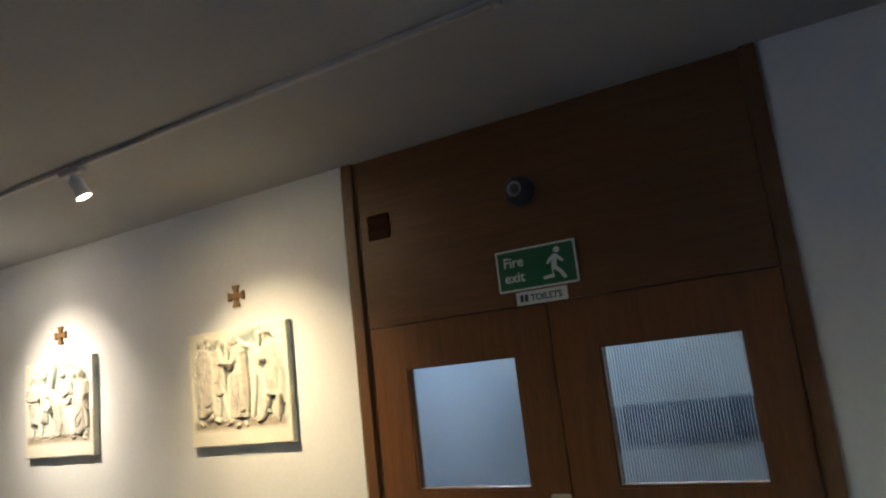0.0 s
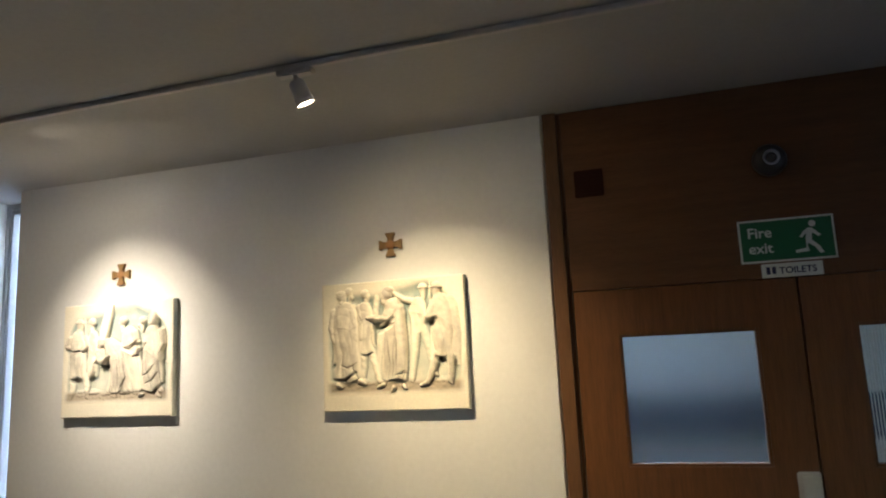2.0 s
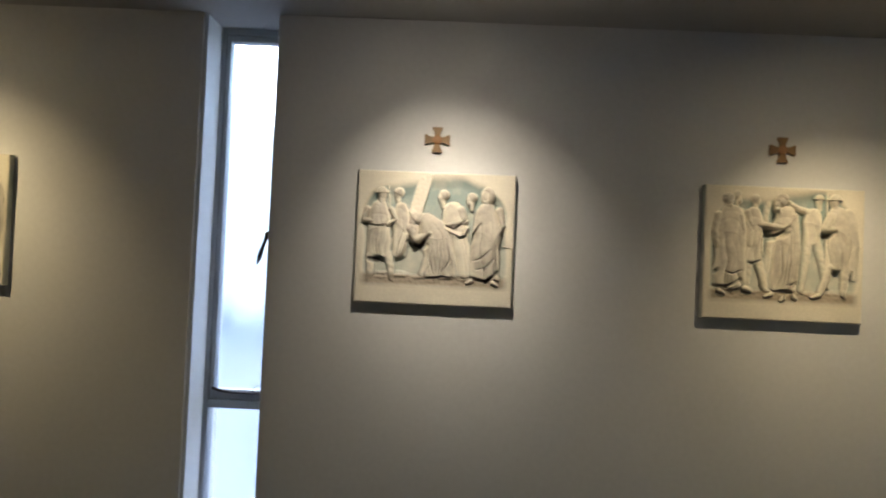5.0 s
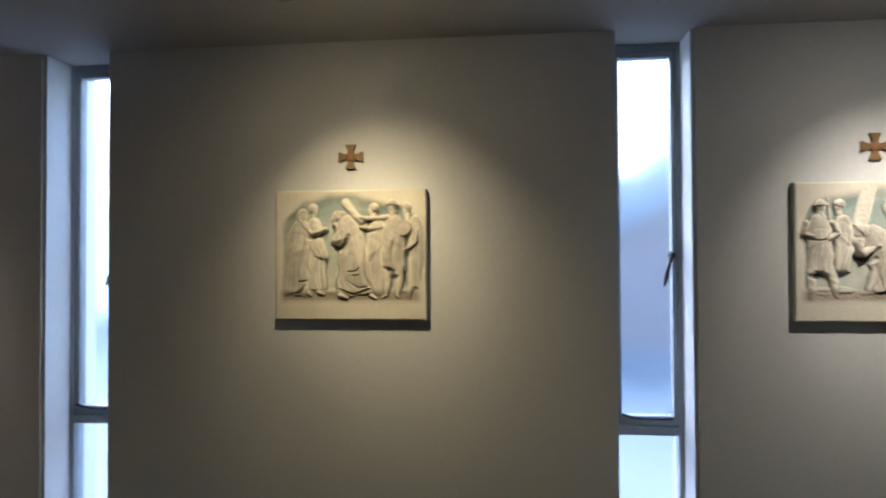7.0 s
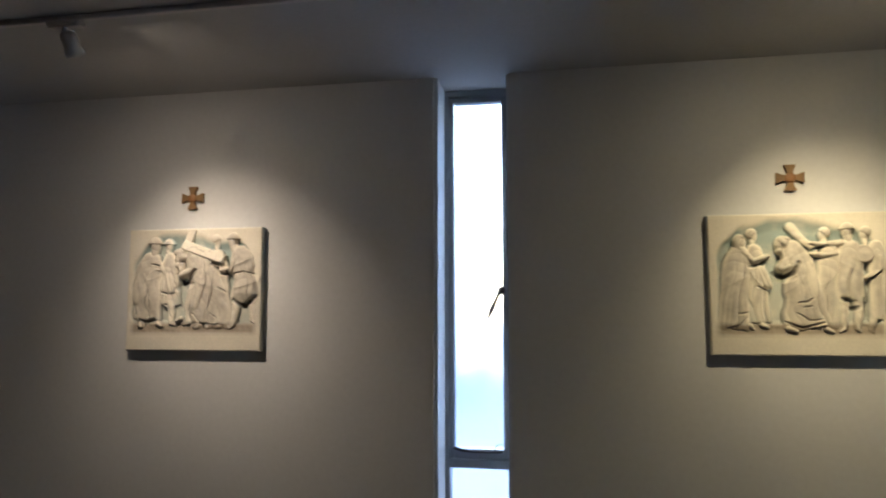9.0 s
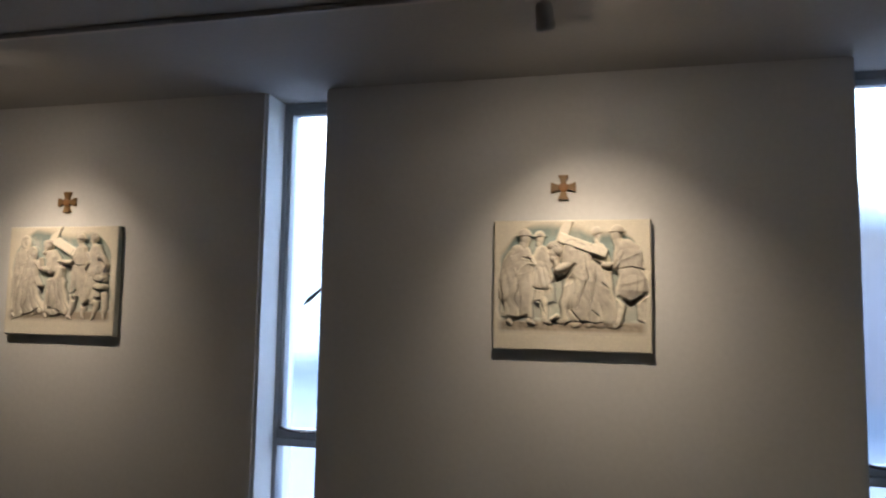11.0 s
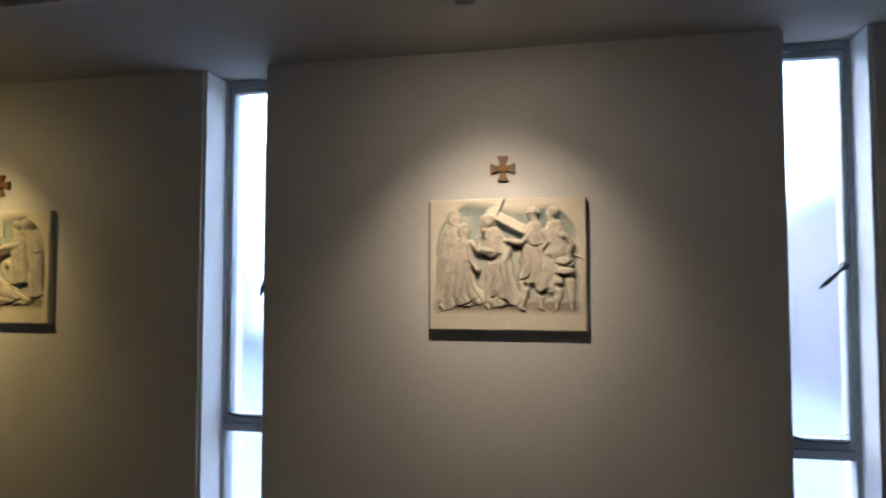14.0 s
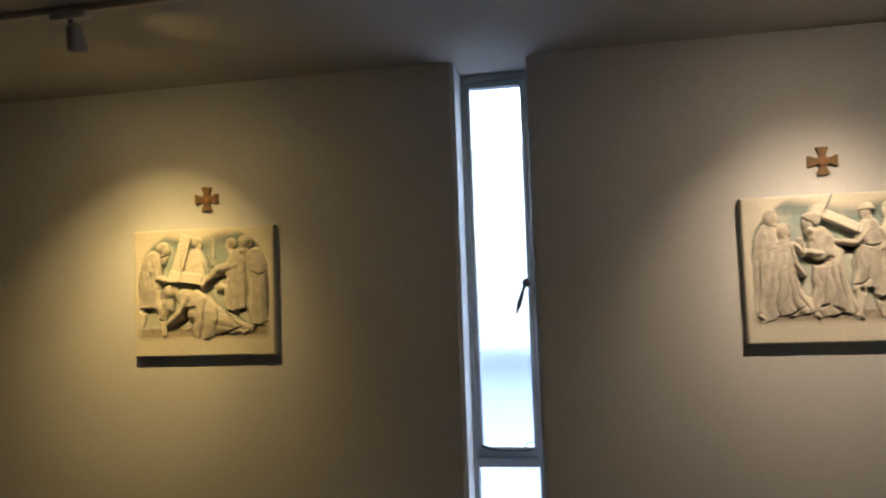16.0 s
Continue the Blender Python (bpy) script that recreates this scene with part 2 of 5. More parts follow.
def outline(points, y0, y1, bevel=0.0):
    """A flat shape in x and z, given thickness from y0 (front) to y1."""
    bm = bmesh.new()
    front = [bm.verts.new((x, y0, z)) for x, z in points]
    back = [bm.verts.new((x, y1, z)) for x, z in points]
    bm.faces.new(front), bm.faces.new(back[::-1])
    for k in range(len(points)):
        j = (k + 1) % len(points)
        bm.faces.new((front[j], front[k], back[k], back[j]))
    bmesh.ops.recalc_face_normals(bm, faces=bm.faces)
    if bevel:
        bmesh.ops.bevel(bm, geom=[e for e in bm.edges if abs(e.verts[0].co.y - y0) < 1e-6 and abs(e.verts[1].co.y - y0) < 1e-6], offset=bevel, segments=2, affect="EDGES")
    return bm


def tube(points, radius, segs=8):
    """A round bar along points; the radius may be a list."""
    bm = bmesh.new()
    pts = [Vector(p) for p in points]
    radii = radius if isinstance(radius, (list, tuple)) else [radius] * len(pts)
    rings = []
    for k, p in enumerate(pts):
        way = (pts[min(k + 1, len(pts) - 1)] - pts[max(k - 1, 0)]).normalized()
        q = way.to_track_quat("Z", "Y")
        rings.append([bm.verts.new(p + q @ Vector((radii[k] * math.cos(math.tau * a / segs), radii[k] * math.sin(math.tau * a / segs), 0))) for a in range(segs)])
    for a, b in zip(rings, rings[1:]):
        for k in range(segs):
            bm.faces.new((a[k], a[(k + 1) % segs], b[(k + 1) % segs], b[k]))
    bm.faces.new(rings[0][::-1]), bm.faces.new(rings[-1])
    return bm


def mesh_of(name, bm, mat, smooth=False):
    me = bpy.data.meshes.new(name)
    bm.to_mesh(me)
    bm.free()
    me.materials.append(mat)
    if smooth:
        me.polygons.foreach_set("use_smooth", [True] * len(me.polygons))
    return me


def part(name, bm, mat, parent, label="", smooth=False):
    ob = new(name, mesh_of(name, bm, mat, smooth))
    ob.parent = parent
    return tagged(ob, label)


def thing(name, bm, mat, label, category, group="", kind="", smooth=False):
    return tagged(new(name, mesh_of(name, bm, mat, smooth)), label, category, group, kind)


def empty(name, at, label, category, group="", kind=""):
    ob = new(name)
    ob.location = at
    ob.empty_display_size = 0.05
    return tagged(ob, label, category, group, kind)


def structure(name, bm, mat, label, category):
    return thing(name, bm, mat, label, category, kind="structure")


def lettering(name, text, size, at, mat, parent):
    """Raised letters facing -y, at a place in the parent's space."""
    cu = bpy.data.curves.new(name, "FONT")
    cu.body, cu.size, cu.extrude, cu.align_x, cu.offset = text, size, 0.0006, "LEFT", size * 0.018
    tmp = bpy.data.objects.new(name, cu)
    scene.collection.objects.link(tmp)
    bpy.context.view_layer.update()
    me = bpy.data.meshes.new_from_object(tmp.evaluated_get(bpy.context.evaluated_depsgraph_get()))
    bpy.data.objects.remove(tmp)
    me.materials.clear()
    me.materials.append(mat)
    ob = new(name, me)
    ob.parent = parent
    ob.matrix_basis = Matrix.Translation(at) @ pose(0, 0, 0, 90, 0, 0)
    return ob


# ---- the room ----
CEIL = 2.652
WEST, EAST, BACK = -13.6, 5.2, -6.2
THICK = 0.36
SLOTS = [-2.110, -4.452, -6.816, -9.131]  # middles of the slot windows
HALF = 0.143
SILL = 0.42
DOOR_X0, DOOR_X1 = 0.646, 2.258



def pier(a, b):
    """A stretch of wall whose upright corners towards the room are rounded by the plasterer."""
    bm = block(a, b, 0, THICK, 0, CEIL)
    corners = [e for e in bm.edges if all(v.co.y < 0.001 for v in e.verts) and abs(e.verts[0].co.z - e.verts[1].co.z) > 1]
    bmesh.ops.bevel(bm, geom=corners, offset=0.011, segments=4, affect="EDGES")
    return bm


edges = [WEST] + [v for s in reversed(SLOTS) for v in (s - HALF, s + HALF)] + [DOOR_X0, DOOR_X1, EAST]
for k, (a, b) in enumerate(zip(edges[0::2], edges[1::2])):
    structure(f"wall_north_{k + 1}", pier(a, b), PLASTER, "off-white plastered wall pier between the slot windows", "wall")
for k, s in enumerate(SLOTS):
    structure(f"wall_under_window_{k + 1}", block(s - HALF, s + HALF, 0.04, THICK, 0, SILL), PLASTER, "off-white plastered wall under a slot window", "wall")
structure("wall_south", block(WEST, EAST, BACK - 0.3, BACK, 0, CEIL), PLASTER, "plain off-white plastered wall closing the room", "wall")
structure("wall_west", block(WEST - 0.3, WEST, BACK - 0.3, THICK, 0, CEIL), PLASTER, "plain off-white plastered end wall", "wall")
# an unseen plain opening, added in the end wall to let daylight in
OPEN_Y0, OPEN_Y1, OPEN_Z0, OPEN_Z1 = -4.2, -3.2, 0.9, 2.1
structure("wall_east_1", block(EAST, EAST + 0.3, BACK - 0.3, OPEN_Y0, 0, CEIL), PLASTER, "plain off-white plastered end wall", "wall")
structure("wall_east_2", block(EAST, EAST + 0.3, OPEN_Y1, THICK, 0, CEIL), PLASTER, "plain off-white plastered end wall", "wall")
structure("wall_east_3", block(EAST, EAST + 0.3, OPEN_Y0, OPEN_Y1, 0, OPEN_Z0), PLASTER, "plain off-white plastered wall under an added opening", "wall")
structure("wall_east_4", block(EAST, EAST + 0.3, OPEN_Y0, OPEN_Y1, OPEN_Z1, CEIL), PLASTER, "plain off-white plastered wall over an added opening", "wall")
structure("floor", block(WEST - 0.3, EAST + 0.3, BACK - 0.3, THICK, -0.11, 0), CARPET, "dark brown carpeted floor of the aisle", "floor")
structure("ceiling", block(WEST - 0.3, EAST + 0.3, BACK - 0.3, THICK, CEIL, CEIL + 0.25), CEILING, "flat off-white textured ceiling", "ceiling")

# ---- slot windows ----


def slot_window(number, s, swing):
    """Painted casement over a fixed light, both glazed with obscured glass; swing: how far the handle is turned, in degrees."""
    w = empty(f"window_{number}", (s, 0.17, SILL), "tall narrow grey-painted casement window with obscured glass in a deep slot", "window", "slot windows", "structure")
    top, y0, y1 = CEIL - SILL - 0.003, 0.0, 0.075
    g = HALF - 0.001
    tz = 1.072 - SILL  # underside of the transom
    for name, b in (
        ("window_frame", (-g, -g + 0.022, y0, y1, 0, top)),
        ("window_frame", (g - 0.022, g, y0, y1, 0, top)),
        ("window_frame", (-g + 0.022, g - 0.022, y0, y1, top - 0.028, top)),
        ("window_sill", (-g + 0.022, g - 0.022, y0 - 0.02, y1, 0, 0.04)),
        ("transom", (-g + 0.022, g - 0.022, y0 - 0.006, y1, tz, tz + 0.035)),
    ):
        part(name, block(*b, 0.003), FRAME_PAINT, w)
    c = part("casement", block(-g + 0.023, -g + 0.040, y0 + 0.008, y1 - 0.015, tz + 0.036, top - 0.029, 0.003), FRAME_PAINT, w)
    part("stile", block(g - 0.040, g - 0.023, y0 + 0.008, y1 - 0.015, tz + 0.036, top - 0.029, 0.003), FRAME_PAINT, c)
    part("rail", block(-g + 0.041, g - 0.041, y0 + 0.008, y1 - 0.015, top - 0.053, top - 0.029, 0.003), FRAME_PAINT, c)
    part("rail", block(-g + 0.041, g - 0.041, y0 + 0.008, y1 - 0.015, tz + 0.036, tz + 0.074, 0.003), FRAME_PAINT, c)
    for b in ((-g + 0.036, g - 0.036, 0.033, 0.039, tz + 0.070, top - 0.048), (-g + 0.018, g - 0.018, 0.033, 0.039, 0.036, tz + 0.004)):
        p = part("pane", block(*b), OBSCURE, w)
        p.visible_shadow = False
    # thin white boards added on both sides to brighten the reveals
    for side in (-1, 1):
        x0, x1 = sorted((side * HALF, side * (HALF - 0.004)))
        part("added_lining", block(x0, x1, -0.158, -0.001, 0.0, top), REVEAL_BRIGHT, w, "thin white board added to brighten the reveal")
    # cockspur handle on the stile
    hz = 1.792 - SILL
    a = radians(swing)
    h = part("handle", turned([(0.017, 0), (0.017, 0.005), (0.011, 0.009), (0.010, 0.022), (0.013, 0.026), (0.008, 0.031)], Matrix.Translation((g - 0.045, 0.009, hz)) @ pose(0, 0, 0, 90, 0, 0), 16), BRONZE, w, "dark bronze casement handle", True)
    d = Vector((-math.sin(a), 0, -math.cos(a)))
    o = Vector((g - 0.047, -0.014, hz))
    part("lever", tube([o - d * 0.012, o, o + d * 0.03 + Vector((0, -0.006, 0)), o + d * 0.09 + Vector((0, -0.012, 0)), o + d * 0.128 + Vector((0, -0.010, 0))], [0.009, 0.011, 0.0065, 0.0105, 0.003], 10), BRONZE, h, smooth=True)
    # peg stay lying along the bottom rail
    st = part("stay", tube([(-g + 0.038, -0.004, tz + 0.082), (-g + 0.075, -0.010, tz + 0.072), (-0.02, -0.012, tz + 0.067), (g - 0.06, -0.010, tz + 0.067), (g - 0.045, -0.006, tz + 0.070)], [0.007, 0.006, 0.004, 0.004, 0.003], 8), BRONZE, w, "dark bronze casement stay", True)
    part("hook", tube([(g - 0.075, -0.008, tz + 0.072), (g - 0.072, -0.010, tz + 0.090), (g - 0.058, -0.010, tz + 0.100), (g - 0.042, -0.008, tz + 0.099)], 0.0014, 6), BRONZE, st, smooth=True)
    return w


for k, (s, swing) in enumerate(zip(SLOTS, (15, 24, 48, 18))):
    slot_window(k + 1, s, swing)

# ---- the double door ----
LEAF_TOP = 1.955
MID = 1.464


def reeded_pane(x0, x1, y, z0, z1, pitch=0.0095, deep=0.0042):
    """A sheet with one face drawn into upright reeds."""
    bm = bmesh.new()
    n = int((x1 - x0) / pitch) * 6
    cols = []
    for k in range(n + 1):
        x = x0 + (x1 - x0) * k / n
        yf = y - 0.003 - deep * abs(math.sin(math.pi * k / 6))
        cols.append([bm.verts.new(p) for p in ((x, yf, z0), (x, yf, z1), (x, y, z1), (x, y, z0))])
    for a, b in zip(cols, cols[1:]):
        for j in range(4):
            bm.faces.new((a[j], b[j], b[(j + 1) % 4], a[(j + 1) % 4]))
    bm.faces.new(cols[0]), bm.faces.new(cols[-1][::-1])
    bmesh.ops.recalc_face_normals(bm, faces=bm.faces)
    return bm


door_frame = empty("door_frame", (0, 0, 0), "brown timber door frame running up to the ceiling", "door frame", kind="structure")
part("jamb", block(DOOR_X0, DOOR_X0 + 0.052, -0.011, 0.16, 0, CEIL - 0.002, 0.003), TRIM, door_frame)
part("jamb", block(DOOR_X1 - 0.052, DOOR_X1, -0.011, 0.16, 0, CEIL - 0.002, 0.003), TRIM, door_frame)
part("door_stop", block(DOOR_X0 + 0.053, DOOR_X0 + 0.064, 0.004, 0.15, 0, CEIL - 0.004), TRIM, door_frame)
part("rebate", block(DOOR_X0 + 0.064, DOOR_X0 + 0.090, 0.052, 0.15, 0, LEAF_TOP - 0.026), VENT_BROWN, door_frame)
part("rebate", block(DOOR_X1 - 0.090, DOOR_X1 - 0.064, 0.052, 0.15, 0, LEAF_TOP - 0.026), VENT_BROWN, door_frame)
part("overpanel", block(DOOR_X0 + 0.065, DOOR_X1 - 0.053, 0.004, 0.05, LEAF_TOP + 0.0025, CEIL - 0.003, 0.002), VENEER_X, door_frame, "dark brown veneered panel over the doors")
part("head", block(DOOR_X0 + 0.065, DOOR_X1 - 0.065, 0.052, 0.15, LEAF_TOP - 0.025, CEIL - 0.003), VENT_BROWN, door_frame)


def door_leaf(number, x0, x1, gx0, gx1, glass, deep):
    """Flush veneered leaf with a square reeded vision panel."""
    d = empty(f"door_{number}", ((x0 + x1) / 2, 0, 0), "closed brown veneered door leaf with a square reeded glass panel", "door", "pair of doors", "structure")
    c = (x0 + x1) / 2
    gz0, gz1, y0, y1 = 1.333, 1.792, 0.006, 0.048
    for b in ((x0, gx0, 0.006, LEAF_TOP), (gx1, x1, 0.006, LEAF_TOP)):
        part("stile", block(b[0] - c, b[1] - c, y0, y1, b[2], b[3]), VENEER, d)
    part("panel", block(gx0 - c, gx1 - c, y0, y1, 0.006, gz0), VENEER, d)
    part("panel", block(gx0 - c, gx1 - c, y0, y1, gz1, LEAF_TOP), VENEER, d)
    for b in ((gx0, gx0 + 0.010, gz0, gz1), (gx1 - 0.010, gx1, gz0, gz1), (gx0 + 0.010, gx1 - 0.010, gz0, gz0 + 0.010), (gx0 + 0.010, gx1 - 0.010, gz1 - 0.010, gz1)):
        part("bead", block(b[0] - c, b[1] - c, y0 + 0.004, y1 - 0.004, b[2], b[3], 0.001), TRIM, d)
    p = part("pane", reeded_pane(gx0 + 0.008 - c, gx1 - 0.008 - c, 0.030, gz0 + 0.008, gz1 - 0.008, deep=deep), glass, d, "reeded glass pane")
    p.visible_shadow = False
    return d


leaf = door_leaf(1, DOOR_X0 + 0.067, MID - 0.003, 0.865, 1.326, FROST, 0.0003)
door_leaf(2, MID + 0.003, DOOR_X1 - 0.054, 1.621, 2.076, REED, 0.0042)

part("astragal", block(-0.02, 0.02, 0.0495, 0.062, 0.006, LEAF_TOP - 0.03, 0.002), VENT_BROWN, leaf).location.x = MID - leaf.location.x

lock = empty("door_lock", (1.426, 0.006, 1.135), "pale metal push-button lock with a dark knob on the door", "door lock")
part("backplate", block(-0.036, 0.036, -0.012, 0, 0, 0.185, 0.005), WHITE_METAL, lock)
part("cover", block(-0.030, 0.030, -0.030, -0.0125, 0.105, 0.180, 0.008), WHITE_METAL, lock)
part("knob", turned([(0.012, 0), (0.012, 0.018), (0.026, 0.024), (0.030, 0.036), (0.026, 0.046), (0.012, 0.050)], Matrix.Translation((0, -0.012, 0.060)) @ pose(0, 0, 0, 90, 0, 0), 24), DARK_PLASTIC, lock, "dark rounded knob", True)

notice = thing("paper_notice", block(1.702, 2.008, 0.0030, 0.0058, 1.075, 1.292, 0.0006), PAPER, "white landscape paper notice fixed to the door leaf", "notice")
for k in range(4):
    part("text_line", block(1.745, 1.99 - 0.03 * (k % 3), 0.0020, 0.0029, 1.232 - 0.04 * k, 1.244 - 0.04 * k), INK_BLUE, notice)

# fire exit sign
sign = empty("fire_exit_sign", (1.447, 0.003, 2.085), "green and white fire exit sign with a running symbol", "sign")
part("plate", block(-0.150, 0.150, -0.004, 0, -0.075, 0.075, 0.001), SIGN_WHITE, sign)
part("field", block(-0.143, 0.143, -0.0052, -0.0041, -0.068, 0.068), SIGN_GREEN, sign)
lettering("lettering", "Fire", 0.050, (-0.122, -0.0058, 0.012), SIGN_WHITE, sign)
lettering("lettering", "exit", 0.050, (-0.122, -0.0058, -0.042), SIGN_WHITE, sign)
SY = (-0.0064, -0.0053)
sym = part("symbol", turned([(0.011, 0), (0.011, 0.001)], Matrix.Translation((0.083, SY[1], 0.047)) @ pose(0, 0, 0, 90, 0, 0), 20), SIGN_WHITE, sign, "white running symbol of plain bars")
for pts in (
    [(0.066, 0.034), (0.083, 0.032), (0.076, -0.008), (0.058, -0.004)],
    [(0.082, 0.031), (0.088, 0.026), (0.106, 0.006), (0.098, 0.002), (0.080, 0.016)],
    [(0.068, 0.034), (0.052, 0.022), (0.040, 0.004), (0.048, 0.001), (0.060, 0.014), (0.072, 0.024)],
    [(0.060, -0.002), (0.076, -0.008), (0.098, -0.030), (0.110, -0.054), (0.098, -0.056), (0.084, -0.034), (0.062, -0.016)],
    [(0.058, -0.002), (0.068, -0.010), (0.058, -0.034), (0.024, -0.040), (0.024, -0.050), (0.066, -0.046)],
):
    part("bar", outline(pts, *SY), SIGN_WHITE, sym)

label_plate = empty("toilets_sign", (1.453, 0.003, 1.981), "small white toilets label under the exit sign", "sign")
part("plate", block(-0.095, 0.095, -0.003, 0, -0.024, 0.024, 0.001), SIGN_WHITE, label_plate)
for x0, x1 in ((-0.080, -0.068), (-0.062, -0.050)):
    part("mark", block(x0, x1, -0.0040, -0.0031, -0.012, 0.013), INK_BLUE, label_plate)
lettering("lettering", "TOILETS", 0.031, (-0.040, -0.0038, -0.011), INK_BLUE, label_plate)

sounder = empty("alarm_sounder", (1.424, 0.004, 2.366), "round dark alarm sounder with a pale ringed lens", "alarm")
back = pose(0, 0, 0, 90, 0, 0)
part("base", turned([(0.056, 0), (0.056, 0.016), (0.053, 0.026), (0.046, 0.038), (0.034, 0.046), (0.026, 0.048)], back, 32), DARK_PLASTIC, sounder, smooth=True)
part("ring", turned([(0.026, 0.046), (0.028, 0.056), (0.021, 0.058), (0.019, 0.050)], back, 32), LENS_GREY, sounder, "pale grey ring", True)
part("lens", turned([(0.0185, 0.046), (0.017, 0.052), (0.008, 0.056)], back, 24), DARK_PLASTIC, sounder, smooth=True)

vent = empty("wall_vent", (0.803, 0.003, 2.360), "small square dark brown vent plate", "vent")
part("frame", block(-0.053, 0.053, -0.006, 0, -0.052, 0.052, 0.003), VENT_BROWN, vent)
for k in range(5):
    part("slat", block(-0.042, 0.042, -0.010, -0.0062, -0.040 + 0.017 * k, -0.030 + 0.017 * k, 0.001), VENT_BROWN, vent)

# ---- lobby behind the doors ----
LX0, LX1, LY = 0.25, 3.6, 3.1
structure("lobby_wall_west", block(LX0 - 0.2, LX0, THICK, LY, 0, CEIL), LOBBY_PAINT, "white lobby side wall", "wall")
structure("lobby_wall_north", block(LX0 - 0.2, LX1 + 0.2, LY, LY + 0.2, 0, CEIL), LOBBY_PAINT, "white lobby wall facing the doors", "wall")
structure("lobby_wall_east", block(LX1, LX1 + 0.2, THICK, LY, 0, CEIL), LOBBY_PAINT, "white lobby side wall", "wall")
# an unseen rooflight is added to light the lobby
structure("lobby_ceiling_1", block(LX0 - 0.2, LX1 + 0.2, THICK, 1.15, CEIL, CEIL + 0.2), CEILING, "white lobby ceiling beside an added rooflight", "ceiling")
structure("lobby_ceiling_2", block(LX0 - 0.2, LX1 + 0.2, 2.15, LY + 0.2, CEIL, CEIL + 0.2), CEILING, "white lobby ceiling beside an added rooflight", "ceiling")
structure("lobby_ceiling_3", block(LX0 - 0.2, LX0 + 0.1, 1.15, 2.15, CEIL, CEIL + 0.2), CEILING, "white lobby ceiling beside an added rooflight", "ceiling")
structure("lobby_ceiling_4", block(1.20, LX1 + 0.2, 1.15, 2.15, CEIL, CEIL + 0.2), CEILING, "white lobby ceiling beside an added rooflight", "ceiling")
structure("lobby_floor", block(LX0 - 0.2, LX1 + 0.2, THICK, LY + 0.2, -0.11, 0), CARPET, "dark lobby floor", "floor")
rail = thing("wall_rail", block(LX0 + 0.02, LX1 - 0.02, LY - 0.06, LY - 0.001, 1.03, 1.35, 0.01), BAND_BLUE, "broad dark blue protective rail along the lobby wall", "rail")

# ---- ceiling track and spotlights ----
TRACK_Y = -0.775
track = empty("lighting_track", (0, TRACK_Y, CEIL), "slim grey lighting track fixed to the ceiling", "lighting track")
part("rail", block(WEST + 0.4, 1.72, -0.011, 0.011, -0.018, -0.0005, 0.003), TRACK_GREY, track)
part("end_cap", block(1.721, 1.745, -0.016, 0.016, -0.024, -0.0005, 0.003), TRACK_GREY, track)


def spotlight(x, colour, watts, aim_x, aim_z, core, twist=-0.12):
    """Adapter box on the rail, bent stem, and a white can turned to the wall."""
    s = empty("spotlight", (x, TRACK_Y, CEIL - 0.0185), "small white track spotlight turned to the wall", "spotlight", "track spotlights")
    part("adapter", block(-0.060, 0.060, -0.018, 0.018, -0.020, 0, 0.004), TRACK_GREY, s)
    joint = Vector((0, 0.020, -0.052))
    part("stem", tube([(0, 0, -0.018), (0, 0.001, -0.030), (0, 0.010, -0.042), joint], 0.0075, 12), WHITE_METAL, s, smooth=True)
    aim = (Vector((aim_x, 0, aim_z)) - (Vector(s.location) + joint)).normalized()
    aim = (aim + Vector((twist, 0, -0.25 - 2 * max(0, twist)))).normalized()
    turn = Matrix.Translation(joint - aim * 0.012) @ aim.to_track_quat("Z", "Y").to_matrix().to_4x4()
    can = part("can", turned([(0.012, -0.016), (0.022, -0.010), (0.0255, 0.002), (0.0255, 0.040), (0.0285, 0.046), (0.0295, 0.064), (0.0258, 0.065), (0.0248, 0.054)], turn, 28), WHITE_METAL, s, "white cylindrical lamp head", True)
    glow = glow_material("lamp_glow", colour, 14.0)
    part("lens", turned([(0.0243, 0.055), (0.0240, 0.0600), (0.011, 0.062)], turn, 24), glow, can, "glowing lens")
    eye = Vector(s.location) + turn @ Vector((0, 0, 0.085))
    for size, even, pointed, lift in LOBES:
        ld = bpy.data.lights.new("spot", "SPOT")
        ld.energy, ld.color, ld.spot_size, ld.spot_blend, ld.shadow_soft_size = watts * (even + pointed * core), colour, radians(size), 1.0, 0.012
        new("spot_lamp", ld).matrix_world = look(eye, (aim_x, 0, aim_z + lift))
    # a little light leaves the vents at the back of the can, where they are not turned to the track
    if twist > 0:
        return s
    vent_data = bpy.data.lights.new("vent_light", "SPOT")
    vent_data.energy, vent_data.color, vent_data.spot_size, vent_data.spot_blend, vent_data.shadow_soft_size = watts * 0.011, colour, radians(66), 1.0, 0.01
    new("vent_lamp", vent_data).matrix_world = look(Vector(s.location) + joint + Vector((0.055, 0.035, -0.075)), (x + 0.36, TRACK_Y + 0.30, CEIL))
    return s


for row in SPOTS:
    spotlight(*row, 0.30 if row is SPOTS[0] else -0.06)

# ---- crosses ----


